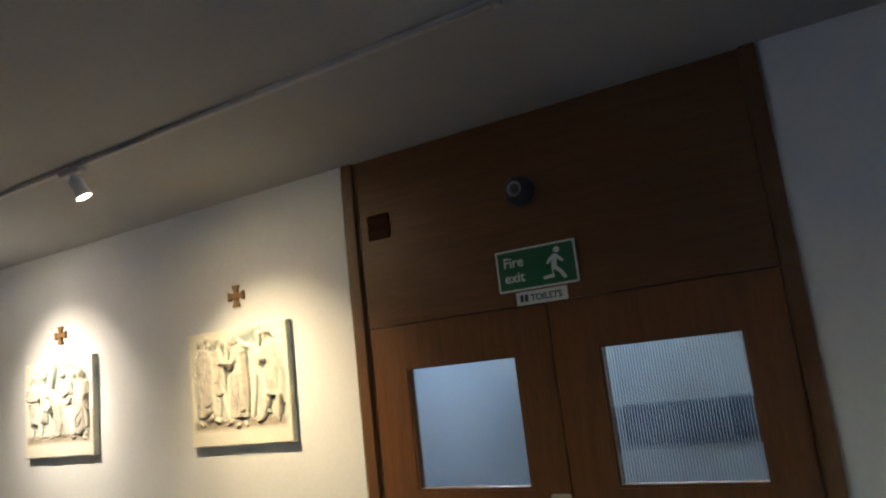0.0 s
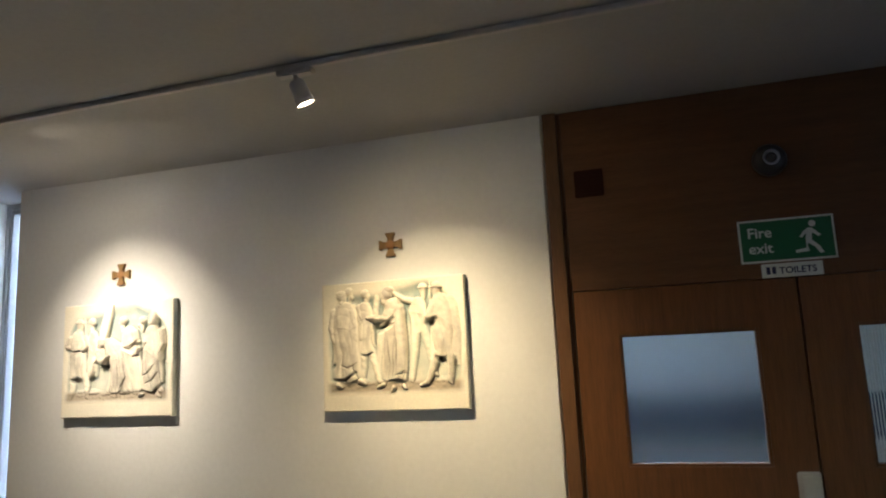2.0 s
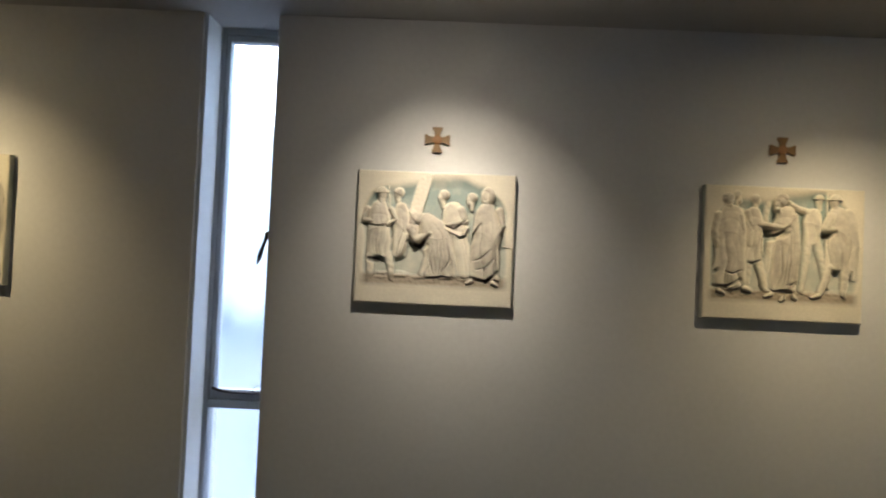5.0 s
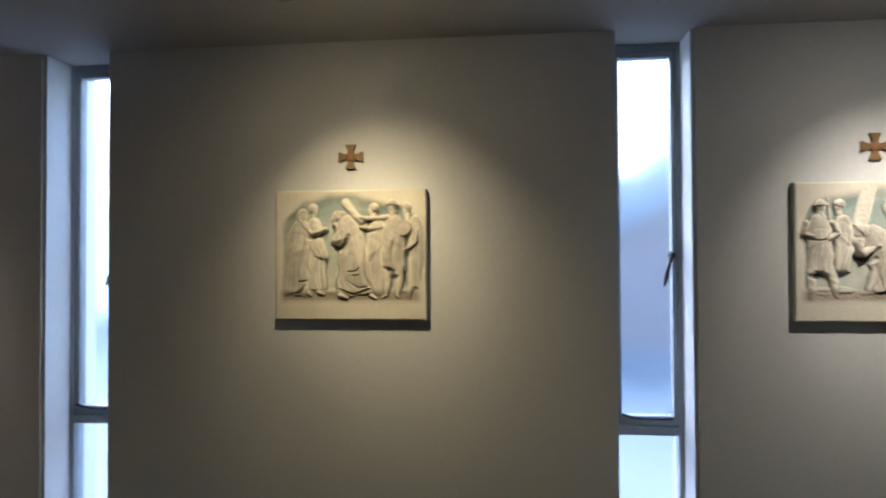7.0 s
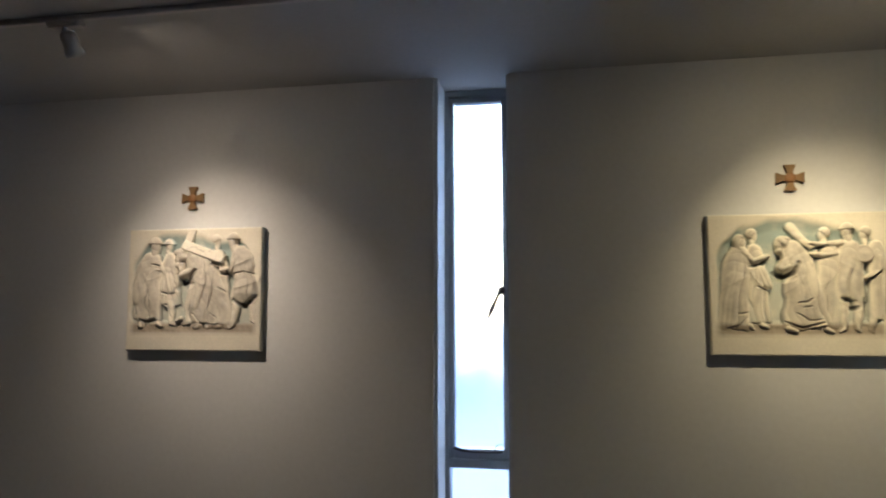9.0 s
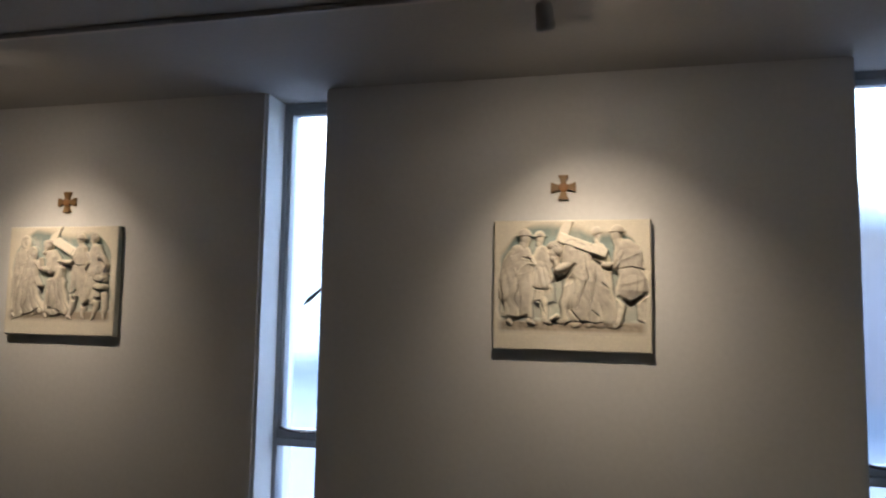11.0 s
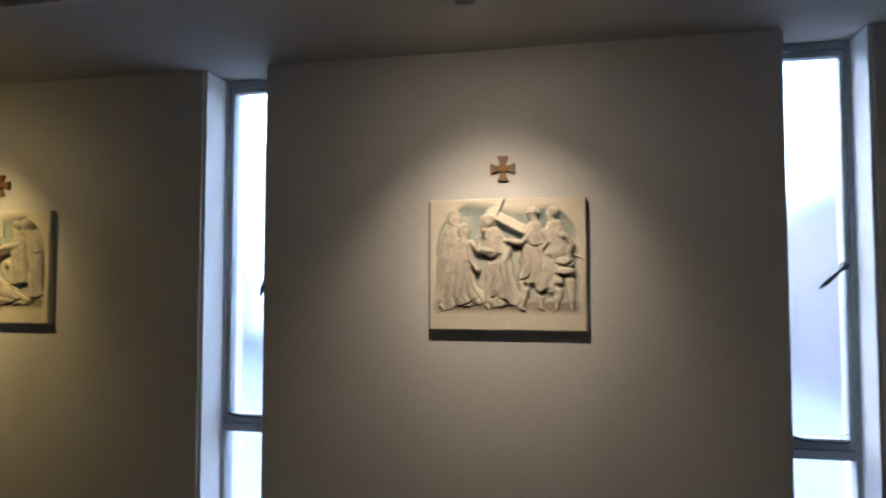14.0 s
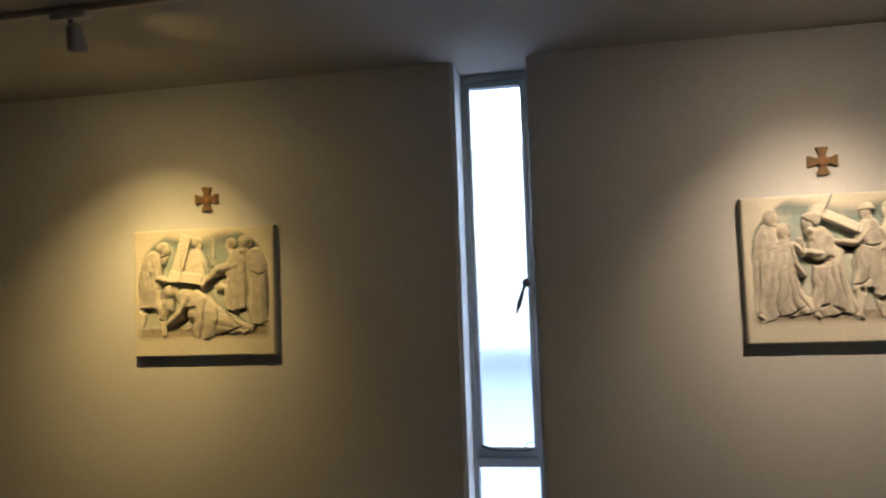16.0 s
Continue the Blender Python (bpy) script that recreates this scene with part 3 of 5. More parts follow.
def wall_cross(x, z):
    """Small wooden cross with flared arms and a round boss."""
    c = empty("wall_cross", (x, -0.0005, z), "small brown wooden cross with flared arms on the wall", "cross", "crosses over the reliefs")
    for k in range(4):
        a = radians(90 * k)
        pts = [(u * math.cos(a) - v * math.sin(a), u * math.sin(a) + v * math.cos(a)) for u, v in ((0.0115, 0.0110), (0.0115, 0.022), (0.0145, 0.033), (0.0195, 0.041), (0.0195, 0.049), (-0.0195, 0.049), (-0.0195, 0.041), (-0.0145, 0.033), (-0.0115, 0.022), (-0.0115, 0.0110))]
        part("arm", outline(pts, -0.014, 0, 0.002), CROSS_WOOD, c)
    part("boss", turned([(0.0185, 0), (0.0185, 0.0142), (0.015, 0.0165), (0.005, 0.0175)], back, 20), CROSS_BOSS, c, "reddish round boss", True)
    return c


STATIONS = [(0.002, 2.200), (-1.327, 2.184), (-3.281, 2.188), (-5.648, 2.188), (-7.980, 2.174), (-10.300, 2.175)]
for x, z in STATIONS:
    wall_cross(x, z)

# ---- plaster reliefs ----
PW, PH, PT, PZ = 0.602, 0.508, 0.034, 1.546
NX, NZ = 360, 304
FLOOR = -0.020


class Relief:
    """The slab's face as a grid of heights: a sunk field into which draped, faceless plain masses are modelled, back ones first."""

    def __init__(self, seed):
        self.X, self.Z = np.meshgrid(np.linspace(-PW / 2, PW / 2, NX), np.linspace(0, PH, NZ))
        self.rng = np.random.RandomState(seed)
        X, Z = self.X, self.Z
        self.wob, self.crumple, self.fine = self.waves(20, 70), self.waves(60, 150), self.waves(170, 420, 9)
        edge = 0.272 - np.maximum(0, Z - 0.33) ** 2 * 4.0
        inside = np.clip((edge + 0.012 + 0.005 * self.wob - np.abs(X)) / 0.034, 0, 1)
        inside = inside * np.clip((Z - 0.064 - 0.001 * self.wob) / 0.060, 0, 1) ** 0.8
        crown = 0.470 + 0.018 * np.cos(X * 15 + seed) + 0.006 * self.wob
        inside = inside * np.clip((crown + 0.020 - Z) / 0.060, 0, 1)
        inside = inside * inside * (3 - 2 * inside)
        self.H = FLOOR * inside + 0.0005 * self.wob
        self.bare, self.wash_shade = np.zeros_like(X), np.zeros_like(X)
        # rough ground underfoot, sloping up to the lower border
        self.H = self.H + inside * (0.008 + 0.0032 * self.crumple + 0.0020 * self.fine) * np.clip((0.122 - Z + 0.006 * self.wob) / 0.012, 0, 1)

    def waves(self, low, high, count=7):
        """Smooth irregular ripples between about -1 and 1."""
        out = np.zeros_like(self.X)
        for _ in range(count):
            a, f = self.rng.uniform(0, math.tau), self.rng.uniform(low, high)
            out += np.sin(f * (self.X * math.cos(a) + self.Z * math.sin(a)) + self.rng.uniform(0, 6))
        return out / math.sqrt(count)

    def lay(self, height, ok, k=0.0012, bare=0.0, wash_shade=0.0):
        """Adds a mass; bare: how much of its cream plaster the wash has left free."""
        b = np.where(ok, height, -0.06)
        on_top = b > self.H
        self.bare, self.wash_shade = np.where(on_top, bare, self.bare), np.where(on_top, wash_shade, self.wash_shade)
        h = np.clip(0.5 + 0.5 * (self.H - b) / k, 0, 1)
        self.H = b + (self.H - b) * h + k * h * (1 - h)

    def chain(self, nodes, flat=0.0):
        """For each grid point: how far across (-1 to 1) and how far along (metres) the nearest part of a line of (x, z, half-width) lies."""
        best_d = np.full_like(self.X, 9.0)
        best_s = np.zeros_like(self.X)
        past = np.full_like(self.X, -1.0)
        run = 0.0
        for k in range(len(nodes) - 1):
            (xa, za, wa), (xb, zb, wb) = nodes[k], nodes[k + 1]
            dx, dz = xb - xa, zb - za
            ln = math.hypot(dx, dz)
            raw = ((self.X - xa) * dx + (self.Z - za) * dz) / (ln * ln)
            t = np.clip(raw, 0, 1)
            w = wa + (wb - wa) * t
            gap = np.hypot(self.X - xa - t * dx, self.Z - za - t * dz)
            if k == 0 and flat:
                gap = np.hypot(gap, np.maximum(0, -raw) * ln * flat)
            side = np.sign((self.X - xa) * dz - (self.Z - za) * dx)
            d = gap / w
            nearer = d < np.abs(best_d)
            best_d = np.where(nearer, d * side, best_d)
            best_s = np.where(nearer, run + t * ln, best_s)
            if k == len(nodes) - 2:
                past = np.where(nearer, (raw - 1) * ln, past)
            run += ln
        return best_d, best_s, past, run

    def robe(self, nodes, rise, pleats=4.0, swing=0.0, open_end=True, deep=1.0, slant=0.0):
        """A robe or tunic hung along a line of nodes from the shoulders to the hem: a flattened body with soft-backed, sharp-valleyed folds that gather at the waist and open below."""
        p = self.rng.uniform(0, 6, 6)
        d, s, past, run = self.chain(nodes, 1.0)
        d = d * (1 + 0.05 * self.crumple) / (0.72 + 0.38 * np.clip(s / 0.040, 0, 1) ** 0.6)
        u = np.clip(s / run, 0, 1)
        body = np.clip(1 - np.abs(d) ** 2.8, 0, 1) ** 0.6
        bend = d + swing * (u - 0.3) ** 2 + slant * (u - 0.5) + 0.05 * self.wob
        phase = bend * pleats * (1 - 0.18 * u) + 0.25 * self.wob + p[0]
        fold = 2 * np.abs(np.sin(phase)) ** 0.55 - 1
        second = 2 * np.abs(np.sin(phase * 1.73 + 0.5 * self.wob + p[1])) ** 0.6 - 1
        come_and_go = np.clip(0.65 + 0.6 * np.sin(3.1 * u + 2.3 * bend + p[2]), 0.15, 1.2)
        fall = np.clip(u * 1.9 - 0.12, 0.10, 1)
        # shallow slung folds over the chest and hips
        sling = s * 78 - 2.2 * d * d + 1.4 * math.sin(p[3]) * d + 0.7 * self.wob + p[4]
        loops = (2 * np.abs(np.sin(sling)) ** 0.6 - 1) * np.clip(0.7 - u, 0, 0.6)
        # a mantle wound from one shoulder to the other hip, thicker than the robe beneath
        edge = u - 0.42 - 0.22 * d * math.cos(p[1]) - 0.03 * self.wob
        mantle = 0.0032 * np.clip(-edge / 0.03, 0, 1) + 0.0022 * np.exp(-((edge / 0.05) ** 2))
        swell = 0.0030 * np.sin(2.6 * d + p[2]) * np.sin(4.0 * u + p[5])
        relief = deep * (fall * (0.0042 * fold * come_and_go + 0.0013 * second) + 0.0020 * loops + mantle + swell) + 0.0006 * self.crumple
        low = 1 - 0.38 * np.clip(u * 3 - 2, 0, 1)
        h = FLOOR + (rise - FLOOR) * body * low + relief * np.clip(body * 2 - 0.2, 0, 1)
        ok = np.abs(d) < 1
        if open_end:
            ok = ok & (past < 0.004 * np.sin(d * 4 + p[5]) + 0.002 * np.sin(d * 11 + p[3]))
        # shade painted into the valleys and round the outline, with thin wash
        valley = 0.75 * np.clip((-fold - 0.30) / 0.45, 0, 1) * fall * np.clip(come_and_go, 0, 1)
        self.lay(h, ok, wash_shade=np.clip(valley + 0.6 * np.clip(np.abs(d) * 6 - 5, 0, 1), 0, 0.8))

    def drape(self, rise, x, z, a, b, lean):
        """A hanging or gathered piece of cloth with squarish outline."""
        X, Z = self.X - x - lean * (self.Z - z), self.Z - z
        q = (np.abs(X) / a) ** 2.6 + (np.abs(Z) / b) ** 3.2
        lines = 2 * np.abs(np.sin(X / a * 3.3 + 0.7 * self.wob + 2 * x)) ** 0.6 - 1
        self.lay(FLOOR + (rise - FLOOR) * np.clip(1 - q, 0, 1) ** 0.28 + 0.0022 * lines + 0.0006 * self.crumple, q < 1, bare=0.55)

    def cap(self, rise, x, z, a, b):
        """Hair or a wound cloth on a head."""
        a, b, rise = a * 1.12, b * 1.2, rise + 0.008
        q = ((self.X - x) / a) ** 2 + ((self.Z - z) / b) ** 2
        strands = 0.0014 * np.sin((self.X - x) * 330 + (self.Z - z) * 520 + 1.5 * self.wob)
        self.lay(FLOOR + (rise - FLOOR) * np.clip(1 - q, 0, 1) ** 0.35 + strands, q < 1)

    def round_shield(self, rise, x, z, r):
        q = np.hypot(self.X - x, self.Z - z) / r
        self.lay(rise - 0.006 * q * q + 0.003 * np.exp(-(((q - 0.86) / 0.10) ** 2)) + 0.003 * np.exp(-((q / 0.22) ** 2)), q < 1)

    def groove(self, depth, w, *at):
        """A deep cut made along a line, deepest in the middle of its run, with shade and dark wash painted into it."""
        d, s, past, run = self.chain([(x, z, w * (1.6 if depth > 0.010 else 1.25)) for x, z in at])
        taper = 0.35 + 0.65 * np.sin(math.pi * np.clip(s / run, 0.06, 0.94))
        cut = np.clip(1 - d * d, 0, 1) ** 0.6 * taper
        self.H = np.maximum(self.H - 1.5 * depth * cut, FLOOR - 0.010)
        self.wash_shade = np.maximum(self.wash_shade, np.clip(depth / 0.013, 0, 1) * np.clip(1.6 * cut - 0.35, 0, 1))

    def pocket(self, depth, x, z, a, b, lean):
        """A hollow scooped out behind a raised arm."""
        q = ((self.X - x) / a) ** 2 + ((self.Z - z - lean * (self.X - x)) / b) ** 2
        self.H = np.maximum(self.H - depth * np.clip(1 - q, 0, 1) ** 0.7, FLOOR)

    def limb(self, rise, r, *at):
        """A sleeve or a leg: a bent tapering roll through two or three (x, z) points."""
        n = len(at)
        d, s, past, run = self.chain([(x, z, r * (1 - 0.38 * k / (n - 1))) for k, (x, z) in enumerate(at)])
        crease = np.sin(s * 190 + d * 2.5 + 1.2 * self.wob)
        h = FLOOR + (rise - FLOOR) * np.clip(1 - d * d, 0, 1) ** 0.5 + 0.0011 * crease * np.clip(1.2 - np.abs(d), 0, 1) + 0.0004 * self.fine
        # outline shade put into the colour of the roll's edges
        self.lay(h, np.abs(d) < 1, wash_shade=0.5 * np.clip(np.abs(d) * 5 - 4, 0, 1))

    def leg(self, rise, x0, z0, x1, z1, toe):
        self.limb(rise, 0.0215, (x0, z0), (0.5 * (x0 + x1) + 0.004, 0.5 * (z0 + z1)), (x1, z1))
        self.foot(rise, x1, z1, toe)

    def foot(self, rise, x, z, toe):
        """A shoe turned towards toe (-1 to 1)."""
        self.limb(rise, 0.0125, (x, z), (x + 0.030 * toe, z - 0.010))

    def lump(self, rise, x, z, a, b, fine=1.0):
        q = ((self.X - x) / a) ** 2 + ((self.Z - z) / b) ** 2
        # the rim of the mass carries painted contact shade
        self.lay(FLOOR + (rise - FLOOR) * np.clip(1 - q, 0, 1) ** 0.45 + fine * (0.0012 * self.crumple + 0.0010 * self.fine), q < 1, wash_shade=0.45 * np.clip(q * 4 - 3, 0, 1))

    def head(self, rise, x, z, turn=0.0, cover="hair", r=0.0185):
        """A plain rounded head turned to one side, with hair, a hood, a helmet or a beard as bare masses."""
        r, rise = r * 1.18, rise + 0.007
        self.limb(rise - 0.006, r * 0.80, (x - 0.1 * turn * r, z - r), (x - 0.3 * turn * r, z - 2.0 * r))
        self.lump(rise - 0.003, x + 0.25 * turn * r, z - 0.1 * r, r * 0.85, r * 1.2, 0.3)
        if abs(turn) > 0.3:
            self.lump(rise - 0.004, x + 0.98 * turn * r, z - 0.15 * r, r * 0.24, r * 0.22, 0.0)
        if cover in ("hair", "beard"):
            q = ((self.X - x + 0.35 * turn * r) / (r * 1.08)) ** 2 + ((self.Z - z - 0.35 * r) / (r * 1.02)) ** 2
            front = (self.X - x) * turn - 0.55 * (self.Z - z - 0.5 * r)
            curls = 0.0014 * np.sin(self.X * 520 + 3 * self.wob) * np.sin(self.Z * 480)
            self.lay(FLOOR + (rise + 0.005 - FLOOR) * np.clip(1 - q, 0, 1) ** 0.3 + curls, (q < 1) & (front < 0.30 * r))
        if cover == "beard":
            self.lump(rise + 0.004, x + 0.45 * turn * r, z - 1.0 * r, r * 0.55, r * 0.62)
        if cover == "hood":
            q = ((self.X - x + 0.3 * turn * r) / (r * 1.25)) ** 2 + ((self.Z - z + 0.15 * r) / (r * 1.65)) ** 2
            face = ((self.X - x - 0.55 * turn * r) / (r * 0.70)) ** 2 + ((self.Z - z + 0.15 * r) / (r * 0.95)) ** 2
            self.lay(FLOOR + (rise + 0.006 - FLOOR) * np.clip(1 - q, 0, 1) ** 0.35 + 0.0006 * self.crumple, (q < 1) & (face > 1))
        if cover == "helmet":
            q = ((self.X - x) / (r * 1.12)) ** 2 + ((self.Z - z - 0.25 * r) / (r * 1.15)) ** 2
            self.lay(FLOOR + (rise + 0.003 - FLOOR) * np.clip(1 - q, 0, 1) ** 0.45, (q < 1) & (self.Z > z + 0.30 * r))
            self.lump(rise + 0.003, x, z + 0.32 * r, r * 1.35, r * 0.22, 0.0)

    def beam(self, rise, r, xa, za, xb, zb):
        """Squared timber with crisp edges."""
        dx, dz = xb - xa, zb - za
        ln = math.hypot(dx, dz)
        t = ((self.X - xa) * dx + (self.Z - za) * dz) / ln
        across = ((self.X - xa) * dz - (self.Z - za) * dx) / ln
        q = np.abs(across)
        ok = (t > 0) & (t < ln) & (q < r)
        # the face leans back at the top
        rise = rise + (0.007 * np.sign(dx) * across / r if r > 0.01 else 0.0)
        self.bare = np.where(ok & (rise > self.H) & (r > 0.01), 0.80, self.bare)
        self.H = np.where(ok, np.maximum(self.H, rise - 0.003 * np.clip(q / r * 4 - 3, 0, 1) + 0.0004 * self.fine), self.H)

    def build(self, x, label):
        dip = np.minimum.reduce([self.X + PW / 2, PW / 2 - self.X, self.Z, PH - self.Z])
        H = self.H * np.where(self.H > 0, 0.90, 0.85) - (0.004 + 0.0015 * self.wob) * np.clip(1 - dip / 0.006, 0, 1) ** 2
        front = np.stack([self.X, -(PT + H), self.Z], -1).reshape(-1, 3)
        idx = np.arange(NX * NZ).reshape(NZ, NX)
        quads = np.stack([idx[:-1, :-1], idx[:-1, 1:], idx[1:, 1:], idx[1:, :-1]], -1).reshape(-1, 4).tolist()
        rim = np.concatenate([idx[0, :], idx[1:, -1], idx[-1, -2::-1], idx[-2:0:-1, 0]])
        back_rim = front[rim] * (1, 0, 1)
        n0, m = len(front), len(rim)
        quads += [[int(rim[(k + 1) % m]), int(rim[k]), n0 + k, n0 + (k + 1) % m] for k in range(m)]
        quads.append([n0 + k for k in range(m)][::-1])
        me = bpy.data.meshes.new("relief_panel")
        me.from_pydata(np.concatenate([front, back_rim]).tolist(), [], quads)
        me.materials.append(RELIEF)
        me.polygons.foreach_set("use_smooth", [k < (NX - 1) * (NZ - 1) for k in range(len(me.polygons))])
        # masks for the bare plaster and the painted crevice shade
        for mask_name, mask in (("bare_plaster", self.bare), ("crevice_shade", self.wash_shade)):
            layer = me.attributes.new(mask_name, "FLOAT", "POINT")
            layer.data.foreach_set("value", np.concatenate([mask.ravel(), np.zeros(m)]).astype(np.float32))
        me.update()
        ob = tagged(new("relief_panel", me), label, "relief", "reliefs along the wall")
        ob.location = (x, -0.001, PZ)


# robed shapes stand about a middle one that holds out an arm over a bowl
a = Relief(11)
a.beam(-0.004, 0.0030, 0.018, 0.531, -0.002, 0.474)
a.beam(-0.002, 0.0030, 0.161, 0.538, 0.162, 0.274)
a.head(-0.003, -0.176, 0.467, 0.6, "beard", 0.0163)
a.robe([(-0.168, 0.411, 0.0304), (-0.161, 0.285, 0.0326)], -0.004, 3.0)
a.limb(-0.002, 0.0217, (-0.052, 0.491), (-0.064, 0.430), (-0.072, 0.352))
a.head(0.000, -0.106, 0.453, 0.7, "hair", 0.0163)
a.leg(-0.003, -0.129, 0.221, -0.133, 0.123, 0.6)
a.leg(0.000, -0.092, 0.226, -0.062, 0.114, 0.8)
a.robe([(-0.114, 0.412, 0.0369), (-0.117, 0.330, 0.0369), (-0.113, 0.221, 0.0434)], 0.006, 4.0, slant=0.5)
a.drape(0.013, -0.113, 0.312, 0.0282, 0.0412, 0.25)
a.groove(0.010, 0.0043, (-0.133, 0.219), (-0.113, 0.215), (-0.088, 0.226))
a.limb(0.012, 0.0152, (-0.139, 0.407), (-0.126, 0.360), (-0.089, 0.367))
a.head(-0.002, 0.132, 0.462, -0.2, "helmet", 0.0163)
a.leg(-0.003, 0.096, 0.308, 0.073, 0.117, 0.2)
a.leg(-0.004, 0.129, 0.308, 0.166, 0.140, 0.3)
a.robe([(0.110, 0.416, 0.0391), (0.108, 0.356, 0.0326), (0.109, 0.291, 0.0326)], 0.003, 3.0)
a.limb(0.006, 0.0174, (0.110, 0.412), (0.052, 0.428), (0.006, 0.457))
a.foot(0.010, -0.237, 0.106, 0.6), a.foot(0.010, -0.141, 0.117, 0.8)
a.robe([(-0.203, 0.410, 0.0564), (-0.200, 0.306, 0.0586), (-0.197, 0.120, 0.0716)], 0.008, 5.0, swing=0.3)
a.robe([(-0.199, 0.410, 0.0521), (-0.192, 0.306, 0.0456), (-0.185, 0.179, 0.0434)], 0.015, 3.5)
a.limb(0.012, 0.0195, (-0.249, 0.392), (-0.263, 0.331), (-0.250, 0.275))
a.limb(0.016, 0.0152, (-0.168, 0.394), (-0.155, 0.333), (-0.192, 0.302))
a.groove(0.012, 0.0052, (-0.258, 0.125), (-0.212, 0.122), (-0.160, 0.151))
a.groove(0.007, 0.0035, (-0.221, 0.180), (-0.191, 0.170), (-0.156, 0.188))
a.groove(0.008, 0.0065, (-0.258, 0.175), (-0.246, 0.188))
a.head(0.012, -0.211, 0.449, 0.3, "beard", 0.0185)
a.cap(0.016, -0.214, 0.466, 0.0217, 0.0087)
a.foot(0.010, -0.041, 0.101, -0.8), a.foot(0.014, 0.002, 0.087, -0.3), a.foot(0.012, 0.042, 0.094, 0.3)
a.robe([(-0.039, 0.331, 0.0217), (-0.054, 0.125, 0.0261)], -0.002, 2.5)
a.robe([(0.008, 0.414, 0.0478), (0.007, 0.310, 0.0434), (0.002, 0.119, 0.0521)], 0.016, 5.0, swing=-0.5)
a.robe([(0.031, 0.402, 0.0195), (0.045, 0.268, 0.0195), (0.037, 0.148, 0.0217)], 0.019, 2.0)
a.groove(0.006, 0.0033, (-0.016, 0.288), (-0.007, 0.180), (-0.025, 0.119))
a.groove(0.006, 0.0028, (0.019, 0.321), (0.022, 0.224), (0.012, 0.137))
a.groove(0.009, 0.0039, (0.016, 0.137), (0.033, 0.142), (0.045, 0.151))
a.pocket(0.016, -0.030, 0.318, 0.0478, 0.0152, 0.30)
a.head(0.012, -0.023, 0.444, -0.7, "beard", 0.0195)
a.cap(0.013, -0.010, 0.466, 0.0239, 0.0152)
a.limb(0.024, 0.0195, (0.035, 0.397), (-0.010, 0.353), (-0.097, 0.362))
a.groove(0.012, 0.0056, (-0.074, 0.317), (-0.030, 0.325), (0.013, 0.354))
a.leg(0.008, 0.177, 0.210, 0.141, 0.105, -1.0)
a.leg(0.008, 0.235, 0.211, 0.230, 0.109, 0.2)
a.robe([(0.238, 0.418, 0.0347), (0.255, 0.294, 0.0326), (0.256, 0.164, 0.0282)], 0.006, 2.5, swing=0.3)
a.robe([(0.201, 0.418, 0.0499), (0.210, 0.325, 0.0478), (0.206, 0.200, 0.0543)], 0.015, 4.5, swing=0.6)
a.head(0.012, 0.190, 0.459, -0.5, "helmet", 0.0195)
a.limb(0.022, 0.0217, (0.180, 0.404), (0.154, 0.356), (0.189, 0.357))
a.groove(0.014, 0.0069, (0.143, 0.330), (0.164, 0.326), (0.183, 0.342))
a.groove(0.012, 0.0078, (0.184, 0.193), (0.198, 0.186))
a.groove(0.010, 0.0065, (0.256, 0.194), (0.252, 0.155))
a.beam(0.003, 0.0022, 0.259, 0.298, 0.301, 0.286)
a.build(0.006, "cream plaster relief of standing draped shapes lit by a spotlight")

# a bowed shape kneels under an upright timber
a = Relief(12)
a.beam(0.004, 0.026, -0.039, 0.507, -0.080, 0.345)
a.beam(-0.003, 0.0028, -0.188, 0.488, -0.176, 0.355)
a.head(-0.002, -0.145, 0.418, -0.3, "hair", 0.0173), a.head(0.000, 0.025, 0.416, -0.7, "hair", 0.0173), a.head(0.002, 0.133, 0.411, -0.7, "beard", 0.0162)
a.leg(0.000, -0.246, 0.185, -0.247, 0.083, -0.3), a.leg(0.000, -0.174, 0.186, -0.161, 0.091, 0.4)
a.robe([(-0.134, 0.373, 0.0346), (-0.130, 0.291, 0.0324), (-0.135, 0.178, 0.0281)], 0.004, 3.0)
a.robe([(-0.217, 0.372, 0.0432), (-0.214, 0.294, 0.0410), (-0.214, 0.181, 0.0519)], 0.011, 5.0, swing=0.2)
a.groove(0.008, 0.0039, (-0.281, 0.304), (-0.226, 0.294), (-0.159, 0.303))
a.head(0.009, -0.209, 0.417, 0.3, "helmet", 0.0184)
a.limb(0.016, 0.0140, (-0.262, 0.358), (-0.275, 0.319), (-0.212, 0.307))
a.limb(0.014, 0.0130, (-0.171, 0.359), (-0.151, 0.321), (-0.183, 0.299))
a.groove(0.013, 0.0073, (-0.245, 0.166), (-0.202, 0.164))
a.drape(0.012, -0.123, 0.230, 0.0194, 0.0519, 0.25)
a.robe([(0.063, 0.375, 0.0519), (0.080, 0.304, 0.0432), (0.108, 0.109, 0.0432)], 0.004, 4.0)
a.limb(0.014, 0.0194, (0.096, 0.367), (0.113, 0.324), (0.027, 0.301))
a.beam(0.010, 0.012, -0.095, 0.356, 0.100, 0.276)
a.groove(0.010, 0.0039, (0.017, 0.312), (0.071, 0.293), (0.122, 0.335))
a.robe([(-0.041, 0.331, 0.0389), (0.005, 0.266, 0.0540), (0.023, 0.184, 0.0583), (0.021, 0.110, 0.0735)], 0.016, 6.0, swing=0.5)
a.groove(0.006, 0.0030, (0.044, 0.254), (0.062, 0.174), (0.026, 0.115))
